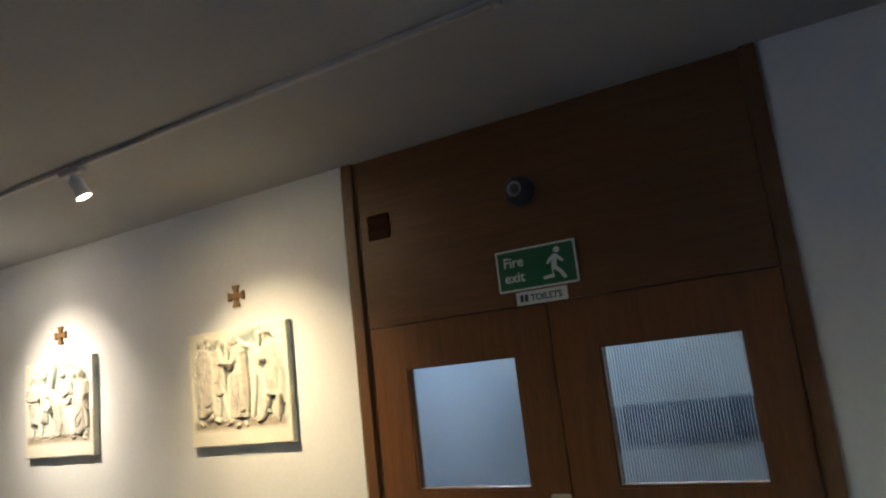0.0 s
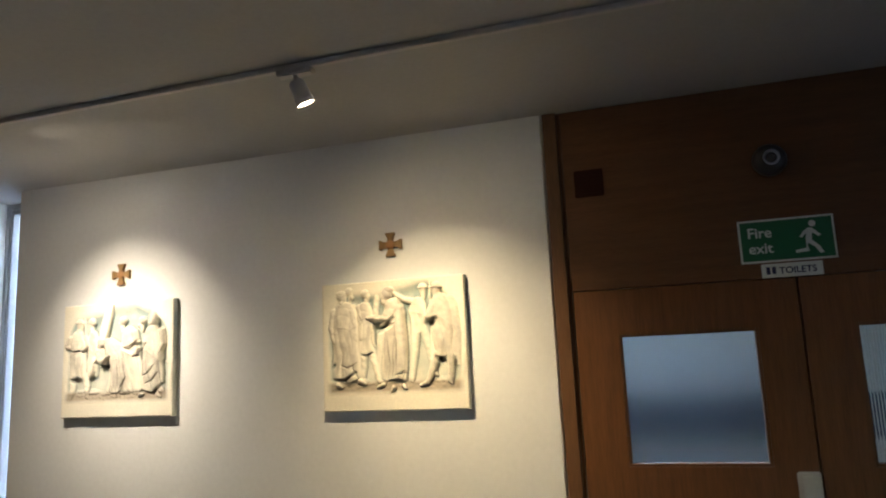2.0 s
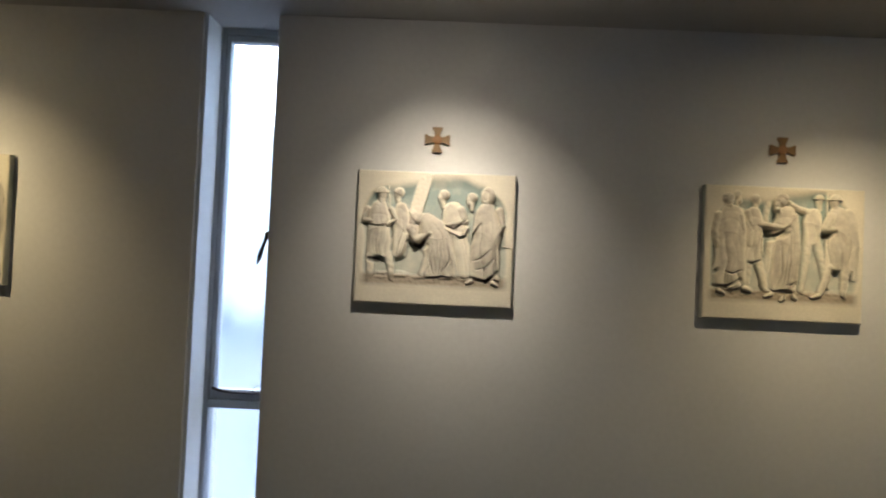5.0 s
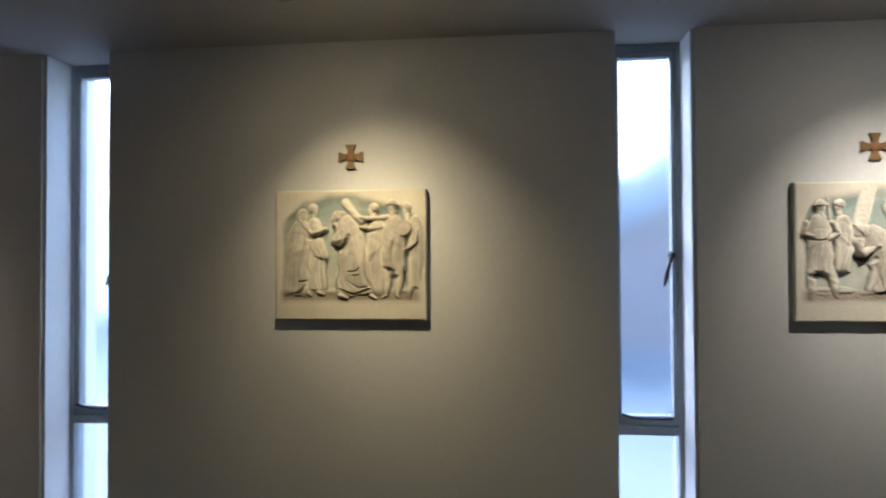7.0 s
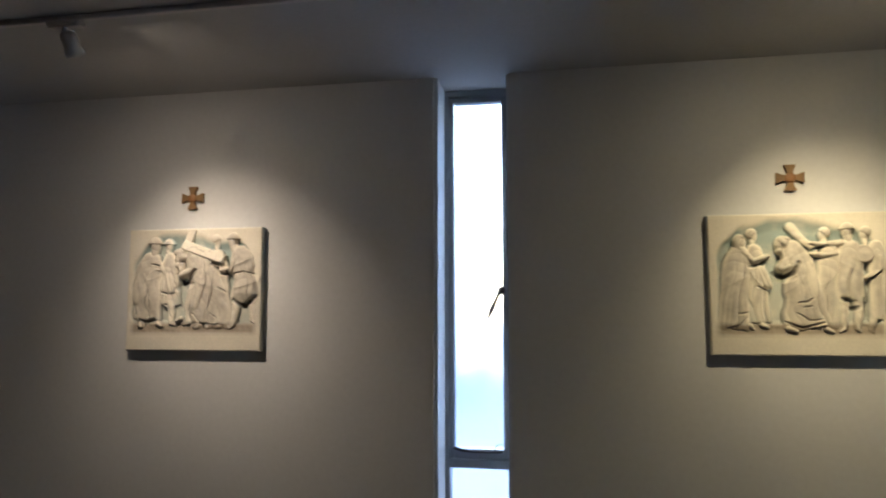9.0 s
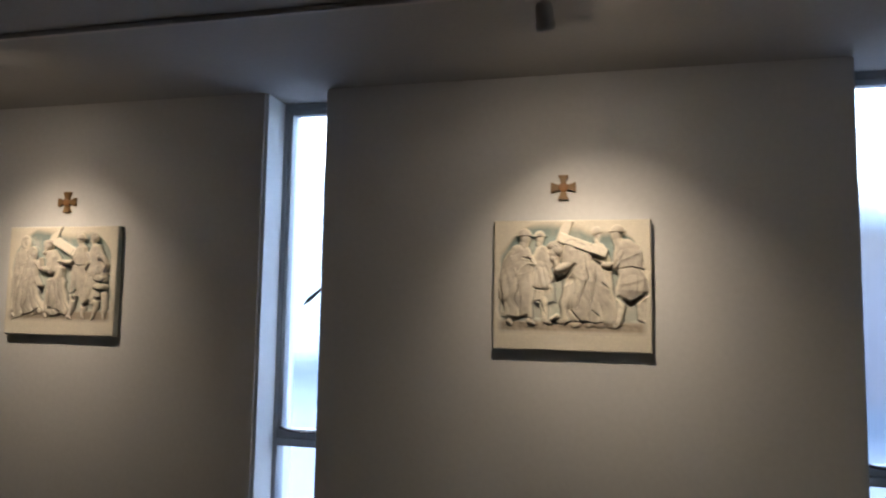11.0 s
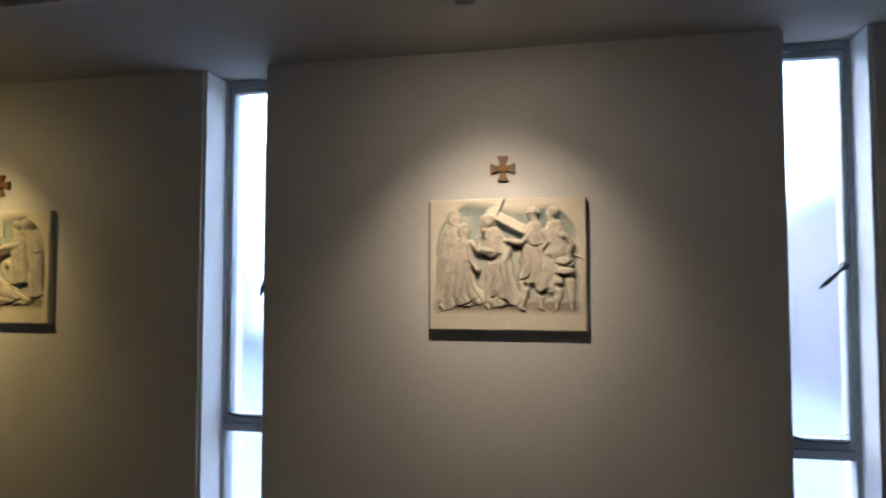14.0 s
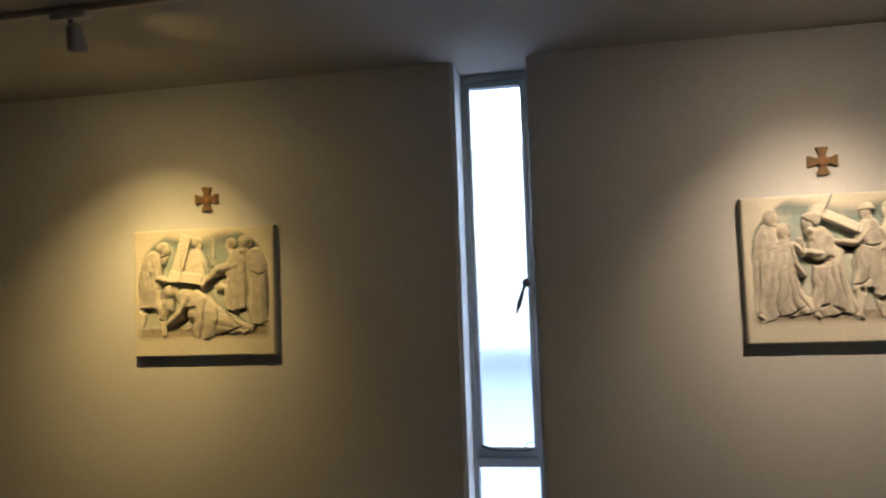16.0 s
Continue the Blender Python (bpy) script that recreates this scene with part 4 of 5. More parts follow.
a.groove(0.005, 0.0028, (-0.008, 0.232), (-0.018, 0.173), (-0.003, 0.119))
a.groove(0.005, 0.0028, (0.020, 0.249), (0.025, 0.184), (0.016, 0.119))
a.pocket(0.016, -0.060, 0.222, 0.0432, 0.0173, 0.1)
a.head(0.014, -0.079, 0.319, -0.6, "beard", 0.0216)
a.cap(0.016, -0.070, 0.339, 0.0259, 0.0108)
a.limb(0.024, 0.0227, (-0.092, 0.287), (-0.071, 0.244), (-0.015, 0.275))
a.groove(0.014, 0.0065, (-0.104, 0.237), (-0.056, 0.222), (-0.024, 0.264))
a.foot(0.010, 0.147, 0.099, -0.6), a.foot(0.012, 0.227, 0.095, 0.5)
a.robe([(0.194, 0.377, 0.0454), (0.197, 0.273, 0.0497), (0.192, 0.104, 0.0627)], 0.017, 4.0, swing=0.5)
a.drape(0.019, 0.214, 0.306, 0.0346, 0.0735, -0.2)
a.head(0.013, 0.194, 0.427, -0.5, "hood", 0.0194)
a.limb(0.019, 0.0173, (0.243, 0.369), (0.257, 0.313), (0.235, 0.269))
a.groove(0.009, 0.0039, (0.138, 0.240), (0.151, 0.283), (0.171, 0.316))
a.groove(0.007, 0.0035, (0.151, 0.175), (0.181, 0.186), (0.218, 0.221))
a.groove(0.006, 0.0032, (0.164, 0.142), (0.200, 0.152), (0.230, 0.187))
a.groove(0.013, 0.0052, (0.142, 0.110), (0.200, 0.097), (0.246, 0.137))
a.limb(0.012, 0.0108, (0.121, 0.298), (0.110, 0.272), (0.096, 0.263))
a.groove(0.010, 0.0048, (0.099, 0.261), (0.118, 0.268))
for x, z in ((-0.20, 0.098), (-0.13, 0.108), (-0.05, 0.102), (0.05, 0.104), (0.12, 0.100), (-0.09, 0.088), (0.00, 0.086), (0.09, 0.086)):
    a.lump(-0.004, x, z, 0.042, 0.010)
a.beam(0.003, 0.0022, 0.261, 0.235, 0.305, 0.227)
a.build(-1.319, "cream plaster relief of draped shapes round a bowed one")

# a walking shape in the middle with a crowd at its side
a = Relief(13)
a.limb(0.002, 0.0212, (-0.017, 0.459), (0.021, 0.412), (0.063, 0.378))
a.head(-0.002, -0.146, 0.430, 0.5, "hair", 0.0169), a.head(0.000, 0.091, 0.430, -0.6, "hair", 0.0169), a.head(0.000, 0.225, 0.431, -0.4, "hair", 0.0169)
a.foot(0.006, -0.126, 0.109, 0.7), a.foot(0.006, -0.165, 0.105, 0.3)
a.robe([(-0.141, 0.384, 0.0381), (-0.140, 0.270, 0.0360), (-0.139, 0.113, 0.0466)], 0.002, 4.0)
a.robe([(-0.194, 0.372, 0.0487), (-0.210, 0.249, 0.0529), (-0.227, 0.093, 0.0614)], 0.010, 6.0, swing=-0.4)
a.head(0.007, -0.188, 0.406, 0.5, "hood", 0.0180)
a.limb(0.018, 0.0169, (-0.181, 0.372), (-0.151, 0.337), (-0.098, 0.354))
a.groove(0.013, 0.0055, (-0.164, 0.319), (-0.125, 0.322), (-0.096, 0.347))
a.drape(0.012, -0.111, 0.278, 0.0190, 0.0444, -0.3)
a.groove(0.008, 0.0032, (-0.136, 0.246), (-0.101, 0.229))
a.groove(0.008, 0.0034, (-0.204, 0.148), (-0.171, 0.154)), a.groove(0.007, 0.0030, (-0.244, 0.097), (-0.204, 0.109), (-0.178, 0.135))
a.groove(0.007, 0.0030, (-0.163, 0.115), (-0.135, 0.113)), a.groove(0.005, 0.0028, (-0.155, 0.172), (-0.172, 0.207), (-0.166, 0.270))
a.robe([(0.111, 0.377, 0.0423), (0.104, 0.267, 0.0402), (0.096, 0.102, 0.0423)], 0.004, 4.0)
a.limb(0.013, 0.0148, (0.149, 0.398), (0.090, 0.392), (0.046, 0.399))
a.groove(0.012, 0.0042, (0.052, 0.376), (0.098, 0.388))
a.limb(0.014, 0.0138, (0.128, 0.360), (0.085, 0.356), (0.045, 0.361))
a.groove(0.010, 0.0034, (0.049, 0.342), (0.097, 0.343))
a.foot(0.014, -0.039, 0.097, 0.9), a.foot(0.010, 0.087, 0.094, 0.6)
a.robe([(-0.019, 0.387, 0.0466), (0.005, 0.310, 0.0529), (0.020, 0.204, 0.0635), (0.026, 0.098, 0.0846)], 0.016, 6.0, swing=0.6)
a.drape(0.020, 0.026, 0.268, 0.0423, 0.0846, -0.2)
a.groove(0.007, 0.0034, (-0.002, 0.188), (0.024, 0.190), (0.042, 0.204)), a.groove(0.006, 0.0032, (0.013, 0.171), (0.037, 0.175))
a.groove(0.009, 0.0038, (-0.047, 0.120), (0.011, 0.099), (0.077, 0.119)), a.groove(0.006, 0.0030, (-0.007, 0.150), (0.033, 0.124), (0.077, 0.130))
a.groove(0.005, 0.0028, (0.057, 0.310), (0.064, 0.236), (0.050, 0.162))
a.pocket(0.014, -0.050, 0.273, 0.0423, 0.0169, 0.1)
a.head(0.013, -0.052, 0.396, -0.7, "beard", 0.0201)
a.cap(0.015, -0.042, 0.415, 0.0233, 0.0106)
a.limb(0.024, 0.0233, (-0.020, 0.357), (-0.056, 0.311), (-0.003, 0.323))
a.groove(0.014, 0.0068, (-0.078, 0.292), (-0.044, 0.279), (-0.017, 0.294), (-0.001, 0.327))
a.leg(0.004, 0.146, 0.203, 0.144, 0.097, -0.5), a.leg(0.004, 0.194, 0.203, 0.188, 0.097, 0.2), a.leg(0.000, 0.246, 0.181, 0.231, 0.092, 0.2)
a.robe([(0.259, 0.392, 0.0296), (0.266, 0.287, 0.0317), (0.258, 0.128, 0.0317)], 0.007, 3.0)
a.robe([(0.177, 0.389, 0.0466), (0.172, 0.298, 0.0444), (0.168, 0.192, 0.0529)], 0.014, 4.5)
a.head(0.011, 0.169, 0.442, -0.5, "helmet", 0.0190)
a.round_shield(0.020, 0.215, 0.359, 0.0317)
a.limb(0.019, 0.0148, (0.267, 0.346), (0.264, 0.299), (0.222, 0.272))
a.groove(0.010, 0.0038, (0.218, 0.270), (0.244, 0.274), (0.270, 0.299))
a.groove(0.012, 0.0063, (0.144, 0.201), (0.164, 0.194)), a.groove(0.012, 0.0063, (0.167, 0.165), (0.189, 0.169)), a.groove(0.010, 0.0042, (0.212, 0.202), (0.219, 0.139))
a.beam(0.003, 0.0022, 0.265, 0.263, 0.300, 0.248)
a.build(-3.279, "cream plaster relief of a draped crowd on a blue-green ground")

# a timber laid across a bent shape
a = Relief(14)
a.head(-0.002, -0.119, 0.439, 0.3, "helmet", 0.0189), a.head(-0.003, 0.102, 0.454, 0.2, "hair", 0.0189)
a.robe([(0.104, 0.398, 0.0462), (0.110, 0.306, 0.0462), (0.117, 0.161, 0.0462)], 0.000, 3.0)
a.leg(0.002, -0.105, 0.197, -0.099, 0.114, 0.7)
a.robe([(-0.112, 0.389, 0.0420), (-0.110, 0.301, 0.0441), (-0.113, 0.186, 0.0546)], 0.005, 4.0)
a.foot(0.010, -0.239, 0.110, 0.3), a.foot(0.010, -0.158, 0.112, 0.6)
a.robe([(-0.192, 0.383, 0.0630), (-0.210, 0.278, 0.0672), (-0.213, 0.127, 0.0651)], 0.013, 4.0, swing=0.4)
a.drape(0.017, -0.234, 0.277, 0.0420, 0.0923, 0.2)
a.head(0.011, -0.179, 0.440, 0.4, "helmet", 0.0231)
a.limb(0.020, 0.0168, (-0.228, 0.361), (-0.210, 0.294), (-0.173, 0.333))
a.limb(0.016, 0.0126, (-0.160, 0.367), (-0.137, 0.334), (-0.169, 0.337))
a.groove(0.009, 0.0042, (-0.274, 0.268), (-0.267, 0.213), (-0.260, 0.151)), a.groove(0.010, 0.0055, (-0.245, 0.130), (-0.206, 0.121), (-0.170, 0.133))
a.groove(0.005, 0.0027, (-0.197, 0.247), (-0.190, 0.194), (-0.201, 0.140)), a.groove(0.006, 0.0031, (-0.184, 0.360), (-0.145, 0.353))
a.drape(0.014, -0.103, 0.284, 0.0231, 0.0525, -0.15)
a.groove(0.008, 0.0034, (-0.142, 0.242), (-0.112, 0.234)), a.groove(0.008, 0.0034, (-0.139, 0.190), (-0.117, 0.192), (-0.099, 0.143))
a.foot(0.010, -0.052, 0.132, -0.7)
a.beam(0.004, 0.020, -0.008, 0.509, -0.045, 0.407)
a.robe([(-0.001, 0.404, 0.0462), (0.032, 0.342, 0.0630), (0.045, 0.242, 0.0714), (0.049, 0.114, 0.0923)], 0.016, 6.0, swing=0.5)
a.drape(0.018, 0.031, 0.283, 0.0378, 0.1259, 0.25)
a.robe([(0.083, 0.337, 0.0336), (0.119, 0.223, 0.0420), (0.146, 0.104, 0.0546)], 0.008, 3.5)
a.groove(0.006, 0.0031, (0.053, 0.367), (0.066, 0.284), (0.028, 0.169)), a.groove(0.006, 0.0031, (0.095, 0.326), (0.092, 0.243), (0.070, 0.160))
a.groove(0.008, 0.0034, (0.004, 0.154), (0.026, 0.127), (0.049, 0.107)), a.groove(0.008, 0.0034, (0.082, 0.156), (0.108, 0.136)), a.groove(0.007, 0.0031, (0.116, 0.264), (0.147, 0.240))
a.pocket(0.014, -0.033, 0.265, 0.0504, 0.0189, 0.2)
a.head(0.014, -0.059, 0.382, -0.7, "beard", 0.0231)
a.cap(0.018, -0.057, 0.407, 0.0315, 0.0168)
a.limb(0.025, 0.0294, (0.006, 0.383), (0.009, 0.337), (-0.051, 0.311))
a.groove(0.014, 0.0067, (-0.067, 0.314), (-0.052, 0.275), (-0.016, 0.288), (0.016, 0.329))
a.beam(0.020, 0.019, -0.044, 0.441, 0.139, 0.377)
a.groove(0.011, 0.0042, (0.084, 0.355), (0.114, 0.335), (0.126, 0.319))
a.leg(0.002, 0.192, 0.215, 0.181, 0.105, -0.4), a.leg(0.004, 0.258, 0.216, 0.263, 0.128, 0.3)
a.robe([(0.202, 0.404, 0.0567), (0.227, 0.340, 0.0567), (0.234, 0.292, 0.0504)], 0.013, 3.5)
a.robe([(0.230, 0.313, 0.0525), (0.233, 0.257, 0.0588), (0.231, 0.197, 0.0693)], 0.016, 4.5)
a.head(0.011, 0.178, 0.453, -0.6, "helmet", 0.0231)
a.limb(0.021, 0.0189, (0.194, 0.379), (0.169, 0.328), (0.126, 0.331))
a.groove(0.011, 0.0050, (0.122, 0.319), (0.149, 0.315), (0.173, 0.345)), a.groove(0.014, 0.0067, (0.184, 0.208), (0.226, 0.182), (0.278, 0.219))
a.groove(0.007, 0.0031, (0.184, 0.316), (0.227, 0.325), (0.277, 0.314))
for x in (0.02, 0.07, 0.11, 0.16):
    a.lump(0.002, x, 0.100, 0.030, 0.016)
a.lump(0.004, 0.296, 0.294, 0.010, 0.024)
a.build(-5.619, "cream plaster relief of draped shapes under a slanting timber")

# a hooded shape kneels before the middle one
a = Relief(15)
a.beam(-0.001, 0.024, -0.074, 0.420, -0.028, 0.513)
a.groove(0.007, 0.0031, (-0.028, 0.445), (0.001, 0.515))
a.head(0.002, 0.171, 0.446, -0.6, "hair", 0.0185)
a.foot(0.008, -0.256, 0.096, 0.3)
a.robe([(-0.217, 0.396, 0.0392), (-0.236, 0.261, 0.0414), (-0.239, 0.096, 0.0545)], 0.008, 5.0, swing=-0.2)
a.head(0.006, -0.201, 0.435, 0.6, "hood", 0.0196)
a.limb(0.013, 0.0153, (-0.229, 0.381), (-0.226, 0.326), (-0.188, 0.334))
a.groove(0.008, 0.0039, (-0.215, 0.273), (-0.190, 0.277)), a.groove(0.006, 0.0028, (-0.256, 0.294), (-0.254, 0.196), (-0.264, 0.120)), a.groove(0.007, 0.0033, (-0.238, 0.154), (-0.213, 0.169))
a.leg(0.004, 0.197, 0.192, 0.189, 0.086, -0.3), a.leg(0.004, 0.241, 0.192, 0.245, 0.090, 0.2)
a.robe([(0.184, 0.402, 0.0480), (0.184, 0.299, 0.0458), (0.155, 0.150, 0.0480)], 0.007, 4.0)
a.leg(0.006, 0.072, 0.204, 0.060, 0.091, -0.3), a.leg(0.006, 0.120, 0.203, 0.133, 0.091, 0.3)
a.robe([(0.110, 0.399, 0.0458), (0.104, 0.330, 0.0414), (0.102, 0.257, 0.0458), (0.103, 0.180, 0.0610)], 0.014, 5.0, swing=0.3)
a.groove(0.007, 0.0035, (0.076, 0.330), (0.110, 0.323), (0.153, 0.331))
a.limb(0.018, 0.0131, (0.142, 0.377), (0.161, 0.338), (0.140, 0.312))
a.groove(0.009, 0.0044, (0.051, 0.193), (0.076, 0.197), (0.092, 0.210)), a.groove(0.013, 0.0065, (0.115, 0.150), (0.135, 0.141), (0.159, 0.158)), a.groove(0.011, 0.0052, (0.069, 0.184), (0.077, 0.167))
a.limb(0.013, 0.0131, (0.227, 0.363), (0.250, 0.328), (0.237, 0.294))
a.head(0.010, 0.210, 0.354, -0.3, "hair", 0.0174)
a.robe([(0.213, 0.316, 0.0371), (0.215, 0.256, 0.0371)], 0.013, 3.0)
a.drape(0.019, 0.219, 0.264, 0.0371, 0.0196, 0.0), a.drape(0.018, 0.222, 0.226, 0.0392, 0.0174, 0.0)
a.groove(0.010, 0.0044, (0.191, 0.256), (0.223, 0.247), (0.247, 0.260)), a.groove(0.011, 0.0048, (0.189, 0.215), (0.221, 0.209), (0.250, 0.215)), a.groove(0.012, 0.0065, (0.192, 0.173), (0.220, 0.170))
a.groove(0.007, 0.0035, (0.160, 0.286), (0.175, 0.273))
a.foot(0.010, -0.074, 0.096, 0.2), a.foot(0.010, 0.052, 0.091, 0.6)
a.robe([(-0.050, 0.380, 0.0392), (-0.032, 0.291, 0.0458), (-0.022, 0.194, 0.0523), (-0.013, 0.095, 0.0785)], 0.015, 6.0, swing=0.6)
a.drape(0.018, -0.011, 0.290, 0.0305, 0.0480, 0.2)
a.groove(0.006, 0.0031, (-0.037, 0.258), (-0.047, 0.194), (-0.065, 0.130)), a.groove(0.006, 0.0031, (-0.004, 0.258), (0.010, 0.172), (0.029, 0.119)), a.groove(0.010, 0.0048, (-0.061, 0.123), (-0.040, 0.130)), a.groove(0.010, 0.0048, (-0.020, 0.121), (0.008, 0.108)), a.groove(0.006, 0.0031, (0.063, 0.300), (0.057, 0.236))
a.beam(0.016, 0.018, -0.032, 0.441, 0.081, 0.382)
a.groove(0.010, 0.0035, (0.012, 0.385), (0.064, 0.361))
a.pocket(0.014, -0.057, 0.272, 0.0392, 0.0153, 0.0)
a.head(0.013, -0.078, 0.411, -0.5, "beard", 0.0229)
a.cap(0.016, -0.070, 0.433, 0.0283, 0.0131)
a.limb(0.024, 0.0218, (-0.030, 0.358), (-0.040, 0.302), (-0.093, 0.311))
a.groove(0.014, 0.0070, (-0.098, 0.294), (-0.061, 0.272), (-0.024, 0.286))
a.head(0.012, 0.104, 0.443, -0.6, "helmet", 0.0196)
a.limb(0.022, 0.0174, (0.098, 0.378), (0.064, 0.335), (-0.002, 0.344))
a.groove(0.014, 0.0065, (0.006, 0.329), (0.055, 0.316), (0.080, 0.335))
a.robe([(-0.167, 0.351, 0.0327), (-0.178, 0.260, 0.0501), (-0.183, 0.173, 0.0654), (-0.165, 0.090, 0.1090)], 0.016, 6.0, swing=-0.5)
a.head(0.012, -0.162, 0.384, 0.6, "hood", 0.0185)
a.limb(0.022, 0.0153, (-0.151, 0.338), (-0.136, 0.272), (-0.108, 0.229))
a.limb(0.018, 0.0131, (-0.134, 0.338), (-0.106, 0.307), (-0.113, 0.355))
a.groove(0.011, 0.0048, (-0.136, 0.238), (-0.116, 0.214), (-0.099, 0.229)), a.groove(0.007, 0.0031, (-0.202, 0.090), (-0.152, 0.100), (-0.110, 0.126)), a.groove(0.005, 0.0028, (-0.159, 0.238), (-0.171, 0.163), (-0.203, 0.109)), a.groove(0.005, 0.0028, (-0.145, 0.216), (-0.130, 0.162), (-0.098, 0.117))
a.lump(0.000, -0.067, 0.068, 0.024, 0.012)
a.beam(0.004, 0.0024, 0.249, 0.294, 0.304, 0.267)
a.build(-7.966, "cream plaster relief of draped shapes meeting at a timber")

# a fallen shape under crossed timbers
a = Relief(16)
a.beam(-0.001, 0.0035, 0.043, 0.500, 0.046, 0.390)
a.head(-0.001, -0.022, 0.445, 0.4, "hair", 0.0195), a.head(0.002, 0.116, 0.437, -0.6, "hair", 0.0174)
a.robe([(-0.034, 0.408, 0.0521), (-0.032, 0.286, 0.0521)], -0.002, 2.6, deep=0.5)
a.leg(0.002, -0.267, 0.213, -0.279, 0.094, 0.2), a.leg(0.002, -0.195, 0.212, -0.174, 0.114, 0.4)
a.robe([(-0.213, 0.406, 0.0391), (-0.235, 0.332, 0.0456), (-0.238, 0.191, 0.0543)], 0.013, 4.5, swing=-0.3)
a.head(0.011, -0.170, 0.427, 0.6, "hair", 0.0206)
a.groove(0.013, 0.0074, (-0.266, 0.187), (-0.242, 0.180), (-0.221, 0.186)), a.groove(0.008, 0.0043, (-0.221, 0.336), (-0.213, 0.306)), a.groove(0.009, 0.0043, (-0.183, 0.393), (-0.155, 0.403))
a.beam(0.008, 0.027, -0.069, 0.479, -0.115, 0.326)
a.groove(0.012, 0.0056, (-0.191, 0.270), (-0.167, 0.283), (-0.143, 0.292))
a.beam(0.018, 0.024, -0.139, 0.322, 0.021, 0.294)
a.groove(0.010, 0.0039, (-0.100, 0.293), (-0.057, 0.286), (-0.003, 0.277))
a.limb(0.022, 0.0174, (-0.203, 0.384), (-0.192, 0.314), (-0.143, 0.300))
a.foot(0.006, 0.187, 0.095, -0.5)
a.robe([(0.221, 0.401, 0.0434), (0.239, 0.304, 0.0434), (0.235, 0.112, 0.0434)], 0.012, 4.5)
a.robe([(0.155, 0.397, 0.0521), (0.146, 0.305, 0.0521), (0.143, 0.178, 0.0521)], 0.012, 4.0)
a.head(0.013, 0.177, 0.436, -0.4, "beard", 0.0239)
a.groove(0.006, 0.0033, (0.185, 0.359), (0.190, 0.261), (0.181, 0.184)), a.groove(0.007, 0.0035, (0.209, 0.330), (0.243, 0.312), (0.273, 0.321)), a.groove(0.008, 0.0039, (0.201, 0.121), (0.240, 0.114), (0.274, 0.128)), a.groove(0.007, 0.0035, (0.273, 0.347), (0.278, 0.238), (0.274, 0.150))
a.pocket(0.012, 0.069, 0.284, 0.0434, 0.0195, -0.1)
a.limb(0.020, 0.0239, (0.148, 0.353), (0.064, 0.341), (0.006, 0.268))
a.groove(0.012, 0.0061, (0.002, 0.250), (0.030, 0.285), (0.059, 0.304), (0.108, 0.306)), a.groove(0.012, 0.0065, (0.027, 0.350), (0.037, 0.353))
a.lump(0.008, 0.074, 0.271, 0.026, 0.020)
a.groove(0.012, 0.0061, (0.089, 0.179), (0.119, 0.166)), a.groove(0.012, 0.0065, (0.138, 0.170), (0.181, 0.178)), a.groove(0.010, 0.0052, (0.143, 0.161), (0.141, 0.131))
a.robe([(-0.095, 0.243, 0.0391), (-0.027, 0.198, 0.0608), (0.042, 0.141, 0.0608), (0.138, 0.113, 0.0347), (0.201, 0.099, 0.0195)], 0.013, 4.0, open_end=False, swing=0.3)
a.robe([(-0.003, 0.220, 0.0347), (0.022, 0.154, 0.0608), (0.033, 0.076, 0.1042)], 0.015, 6.0, swing=-0.4)
a.groove(0.006, 0.0030, (0.016, 0.241), (0.008, 0.154), (0.009, 0.085)), a.groove(0.006, 0.0030, (0.060, 0.197), (0.071, 0.143), (0.042, 0.085)), a.groove(0.007, 0.0035, (0.080, 0.186), (0.126, 0.142), (0.158, 0.109)), a.groove(0.006, 0.0030, (-0.031, 0.177), (-0.042, 0.123), (-0.078, 0.091)), a.groove(0.008, 0.0039, (0.054, 0.080), (0.114, 0.092), (0.162, 0.113))
a.limb(0.016, 0.0217, (-0.157, 0.218), (-0.180, 0.153), (-0.164, 0.088))
a.pocket(0.014, -0.088, 0.145, 0.0260, 0.0391, -0.5)
a.head(0.016, -0.145, 0.248, -0.5, "hair", 0.0239)
a.limb(0.024, 0.0260, (-0.061, 0.234), (-0.089, 0.178), (-0.146, 0.131))
a.groove(0.014, 0.0074, (-0.126, 0.115), (-0.083, 0.141), (-0.067, 0.186), (-0.031, 0.188)), a.groove(0.008, 0.0039, (-0.199, 0.158), (-0.175, 0.144), (-0.146, 0.140))
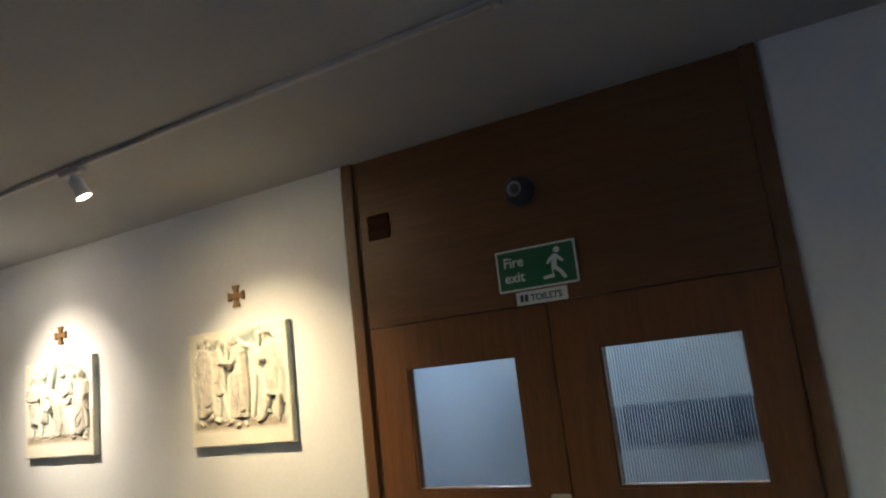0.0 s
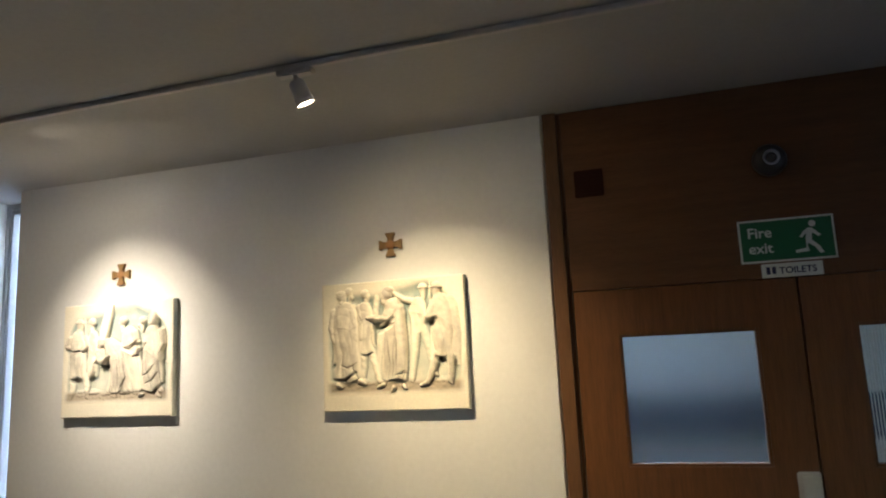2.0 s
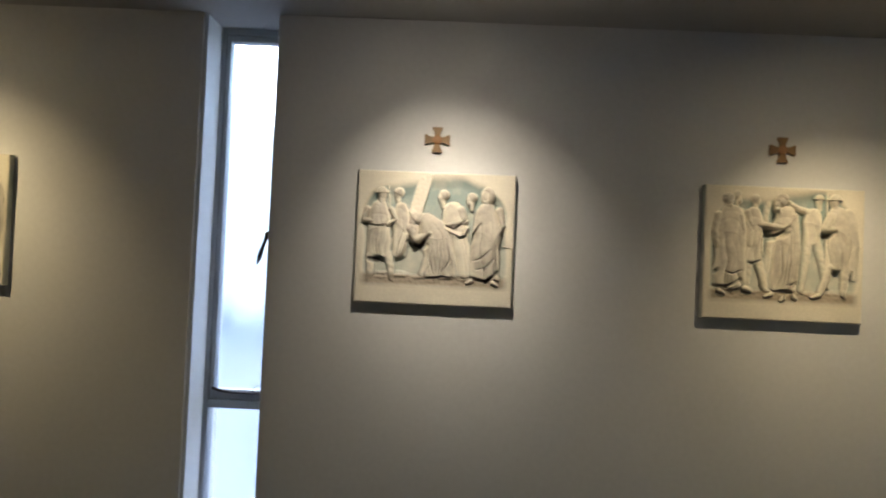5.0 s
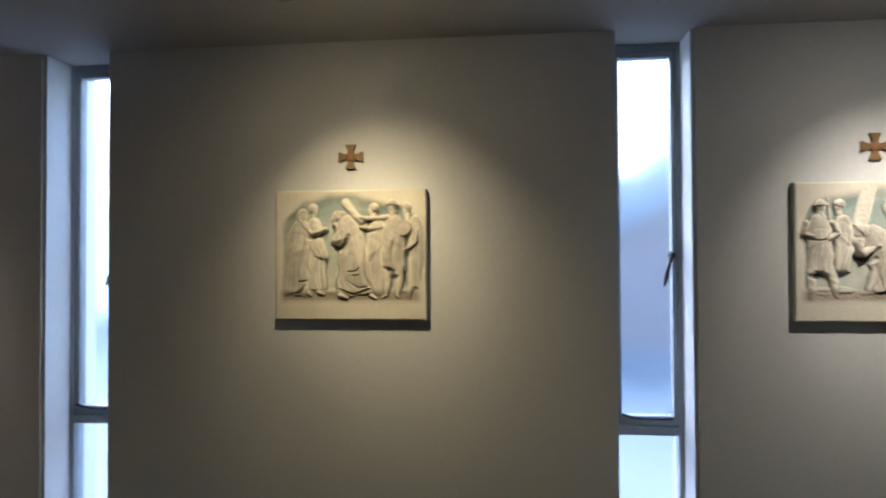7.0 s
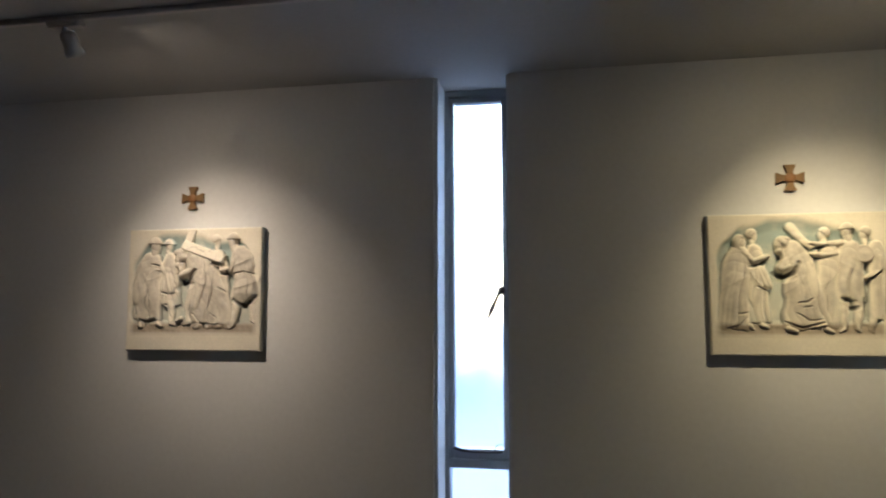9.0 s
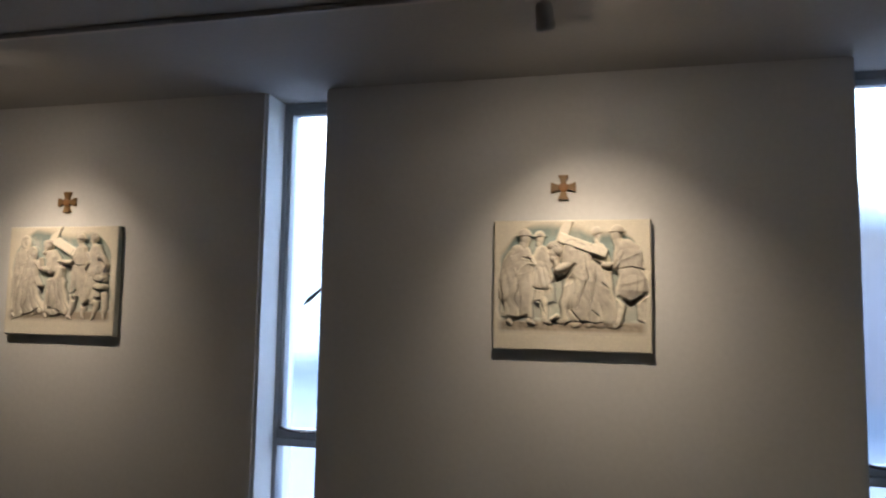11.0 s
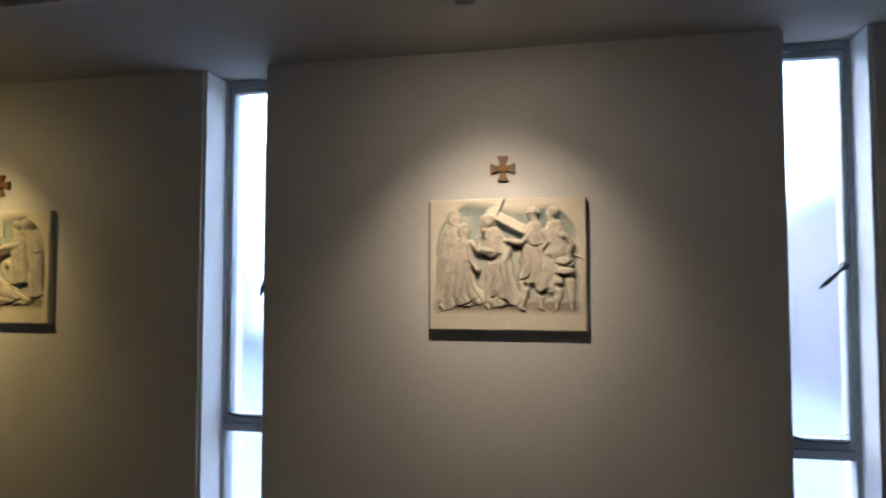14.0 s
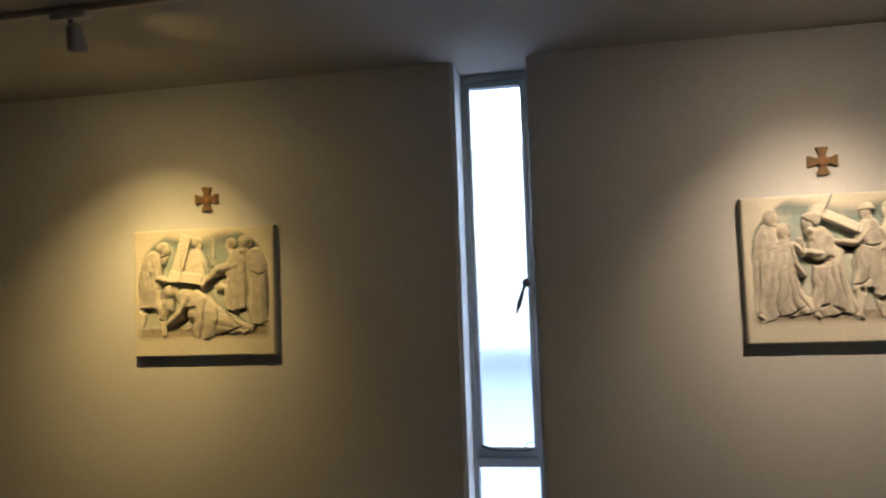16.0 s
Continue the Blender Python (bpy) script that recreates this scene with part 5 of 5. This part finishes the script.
a.beam(0.002, 0.0022, 0.268, 0.205, 0.300, 0.202)
a.build(-10.306, "cream plaster relief of a fallen draped shape under crossed timbers")

# ---- outside ----
structure("ground", block(-1500, 1500, -1500, 1500, -0.35, -0.12), PAVING, "pale wet paving reaching to the horizon", "ground")


def facade(name, x0, x1, y, z1, mat, label, windows):
    """A plain block of a building with recessed windows, a plinth and a roof edge."""
    h = empty(name, ((x0 + x1) / 2, y, -0.12), label, "building")
    half = (x1 - x0) / 2
    part("wall", block(-half, half, 0, 6, 0, z1), mat, h)
    part("plinth", block(-half - 0.03, half + 0.03, -0.05, -0.002, 0, 0.45), SLATE, h)
    part("roof_edge", block(-half - 0.15, half + 0.15, -0.25, 6.2, z1, z1 + 0.22), SLATE, h)
    for wx, wz in windows:
        w = part("window", block(wx - 0.55, wx + 0.55, -0.03, -0.003, wz, wz + 1.2), FRAME_PAINT, h)
        part("pane", block(wx - 0.48, wx + 0.48, -0.045, -0.031, wz + 0.07, wz + 1.13), DARK_PANE, w)
    return h


hall = facade("rendered_hall", -3.9, 8.3, 8.6, 3.1, RENDER_SHADED, "white rendered hall with gables across the yard, coloured as shaded", [])
for pts in ([(-6.1, 3.3), (-5.2, 4.15), (-4.5, 4.15), (-3.2, 3.3)], [(-3.15, 3.3), (-1.0, 4.75), (1.2, 3.3)]):
    part("gable", outline(pts, 0.0, 5.6), RENDER_SHADED, hall, "pointed rendered gable")
part("roof", outline([(-3.30, 3.28), (-0.98, 4.82), (-0.98, 3.50), (-3.30, 2.30)], -0.35, -0.01), SLATE, hall, "dark slate roof slope")
facade("white_house", -17.0, -7.0, 15.0, 5.6, RENDER_WHITE, "white rendered house across the yard", [])
brick_house = facade("brick_house", -34.0, -18.2, 14.0, 4.6, BRICK, "red brick house with a slate roof across the yard", [(-4.0, 1.0), (0.0, 1.0), (4.0, 1.0)])
part("roof", outline([(-8.2, 4.85), (8.2, 4.85), (6.5, 7.6), (-6.5, 7.6)], 0.2, 5.6), SLATE, brick_house, "slate roof")
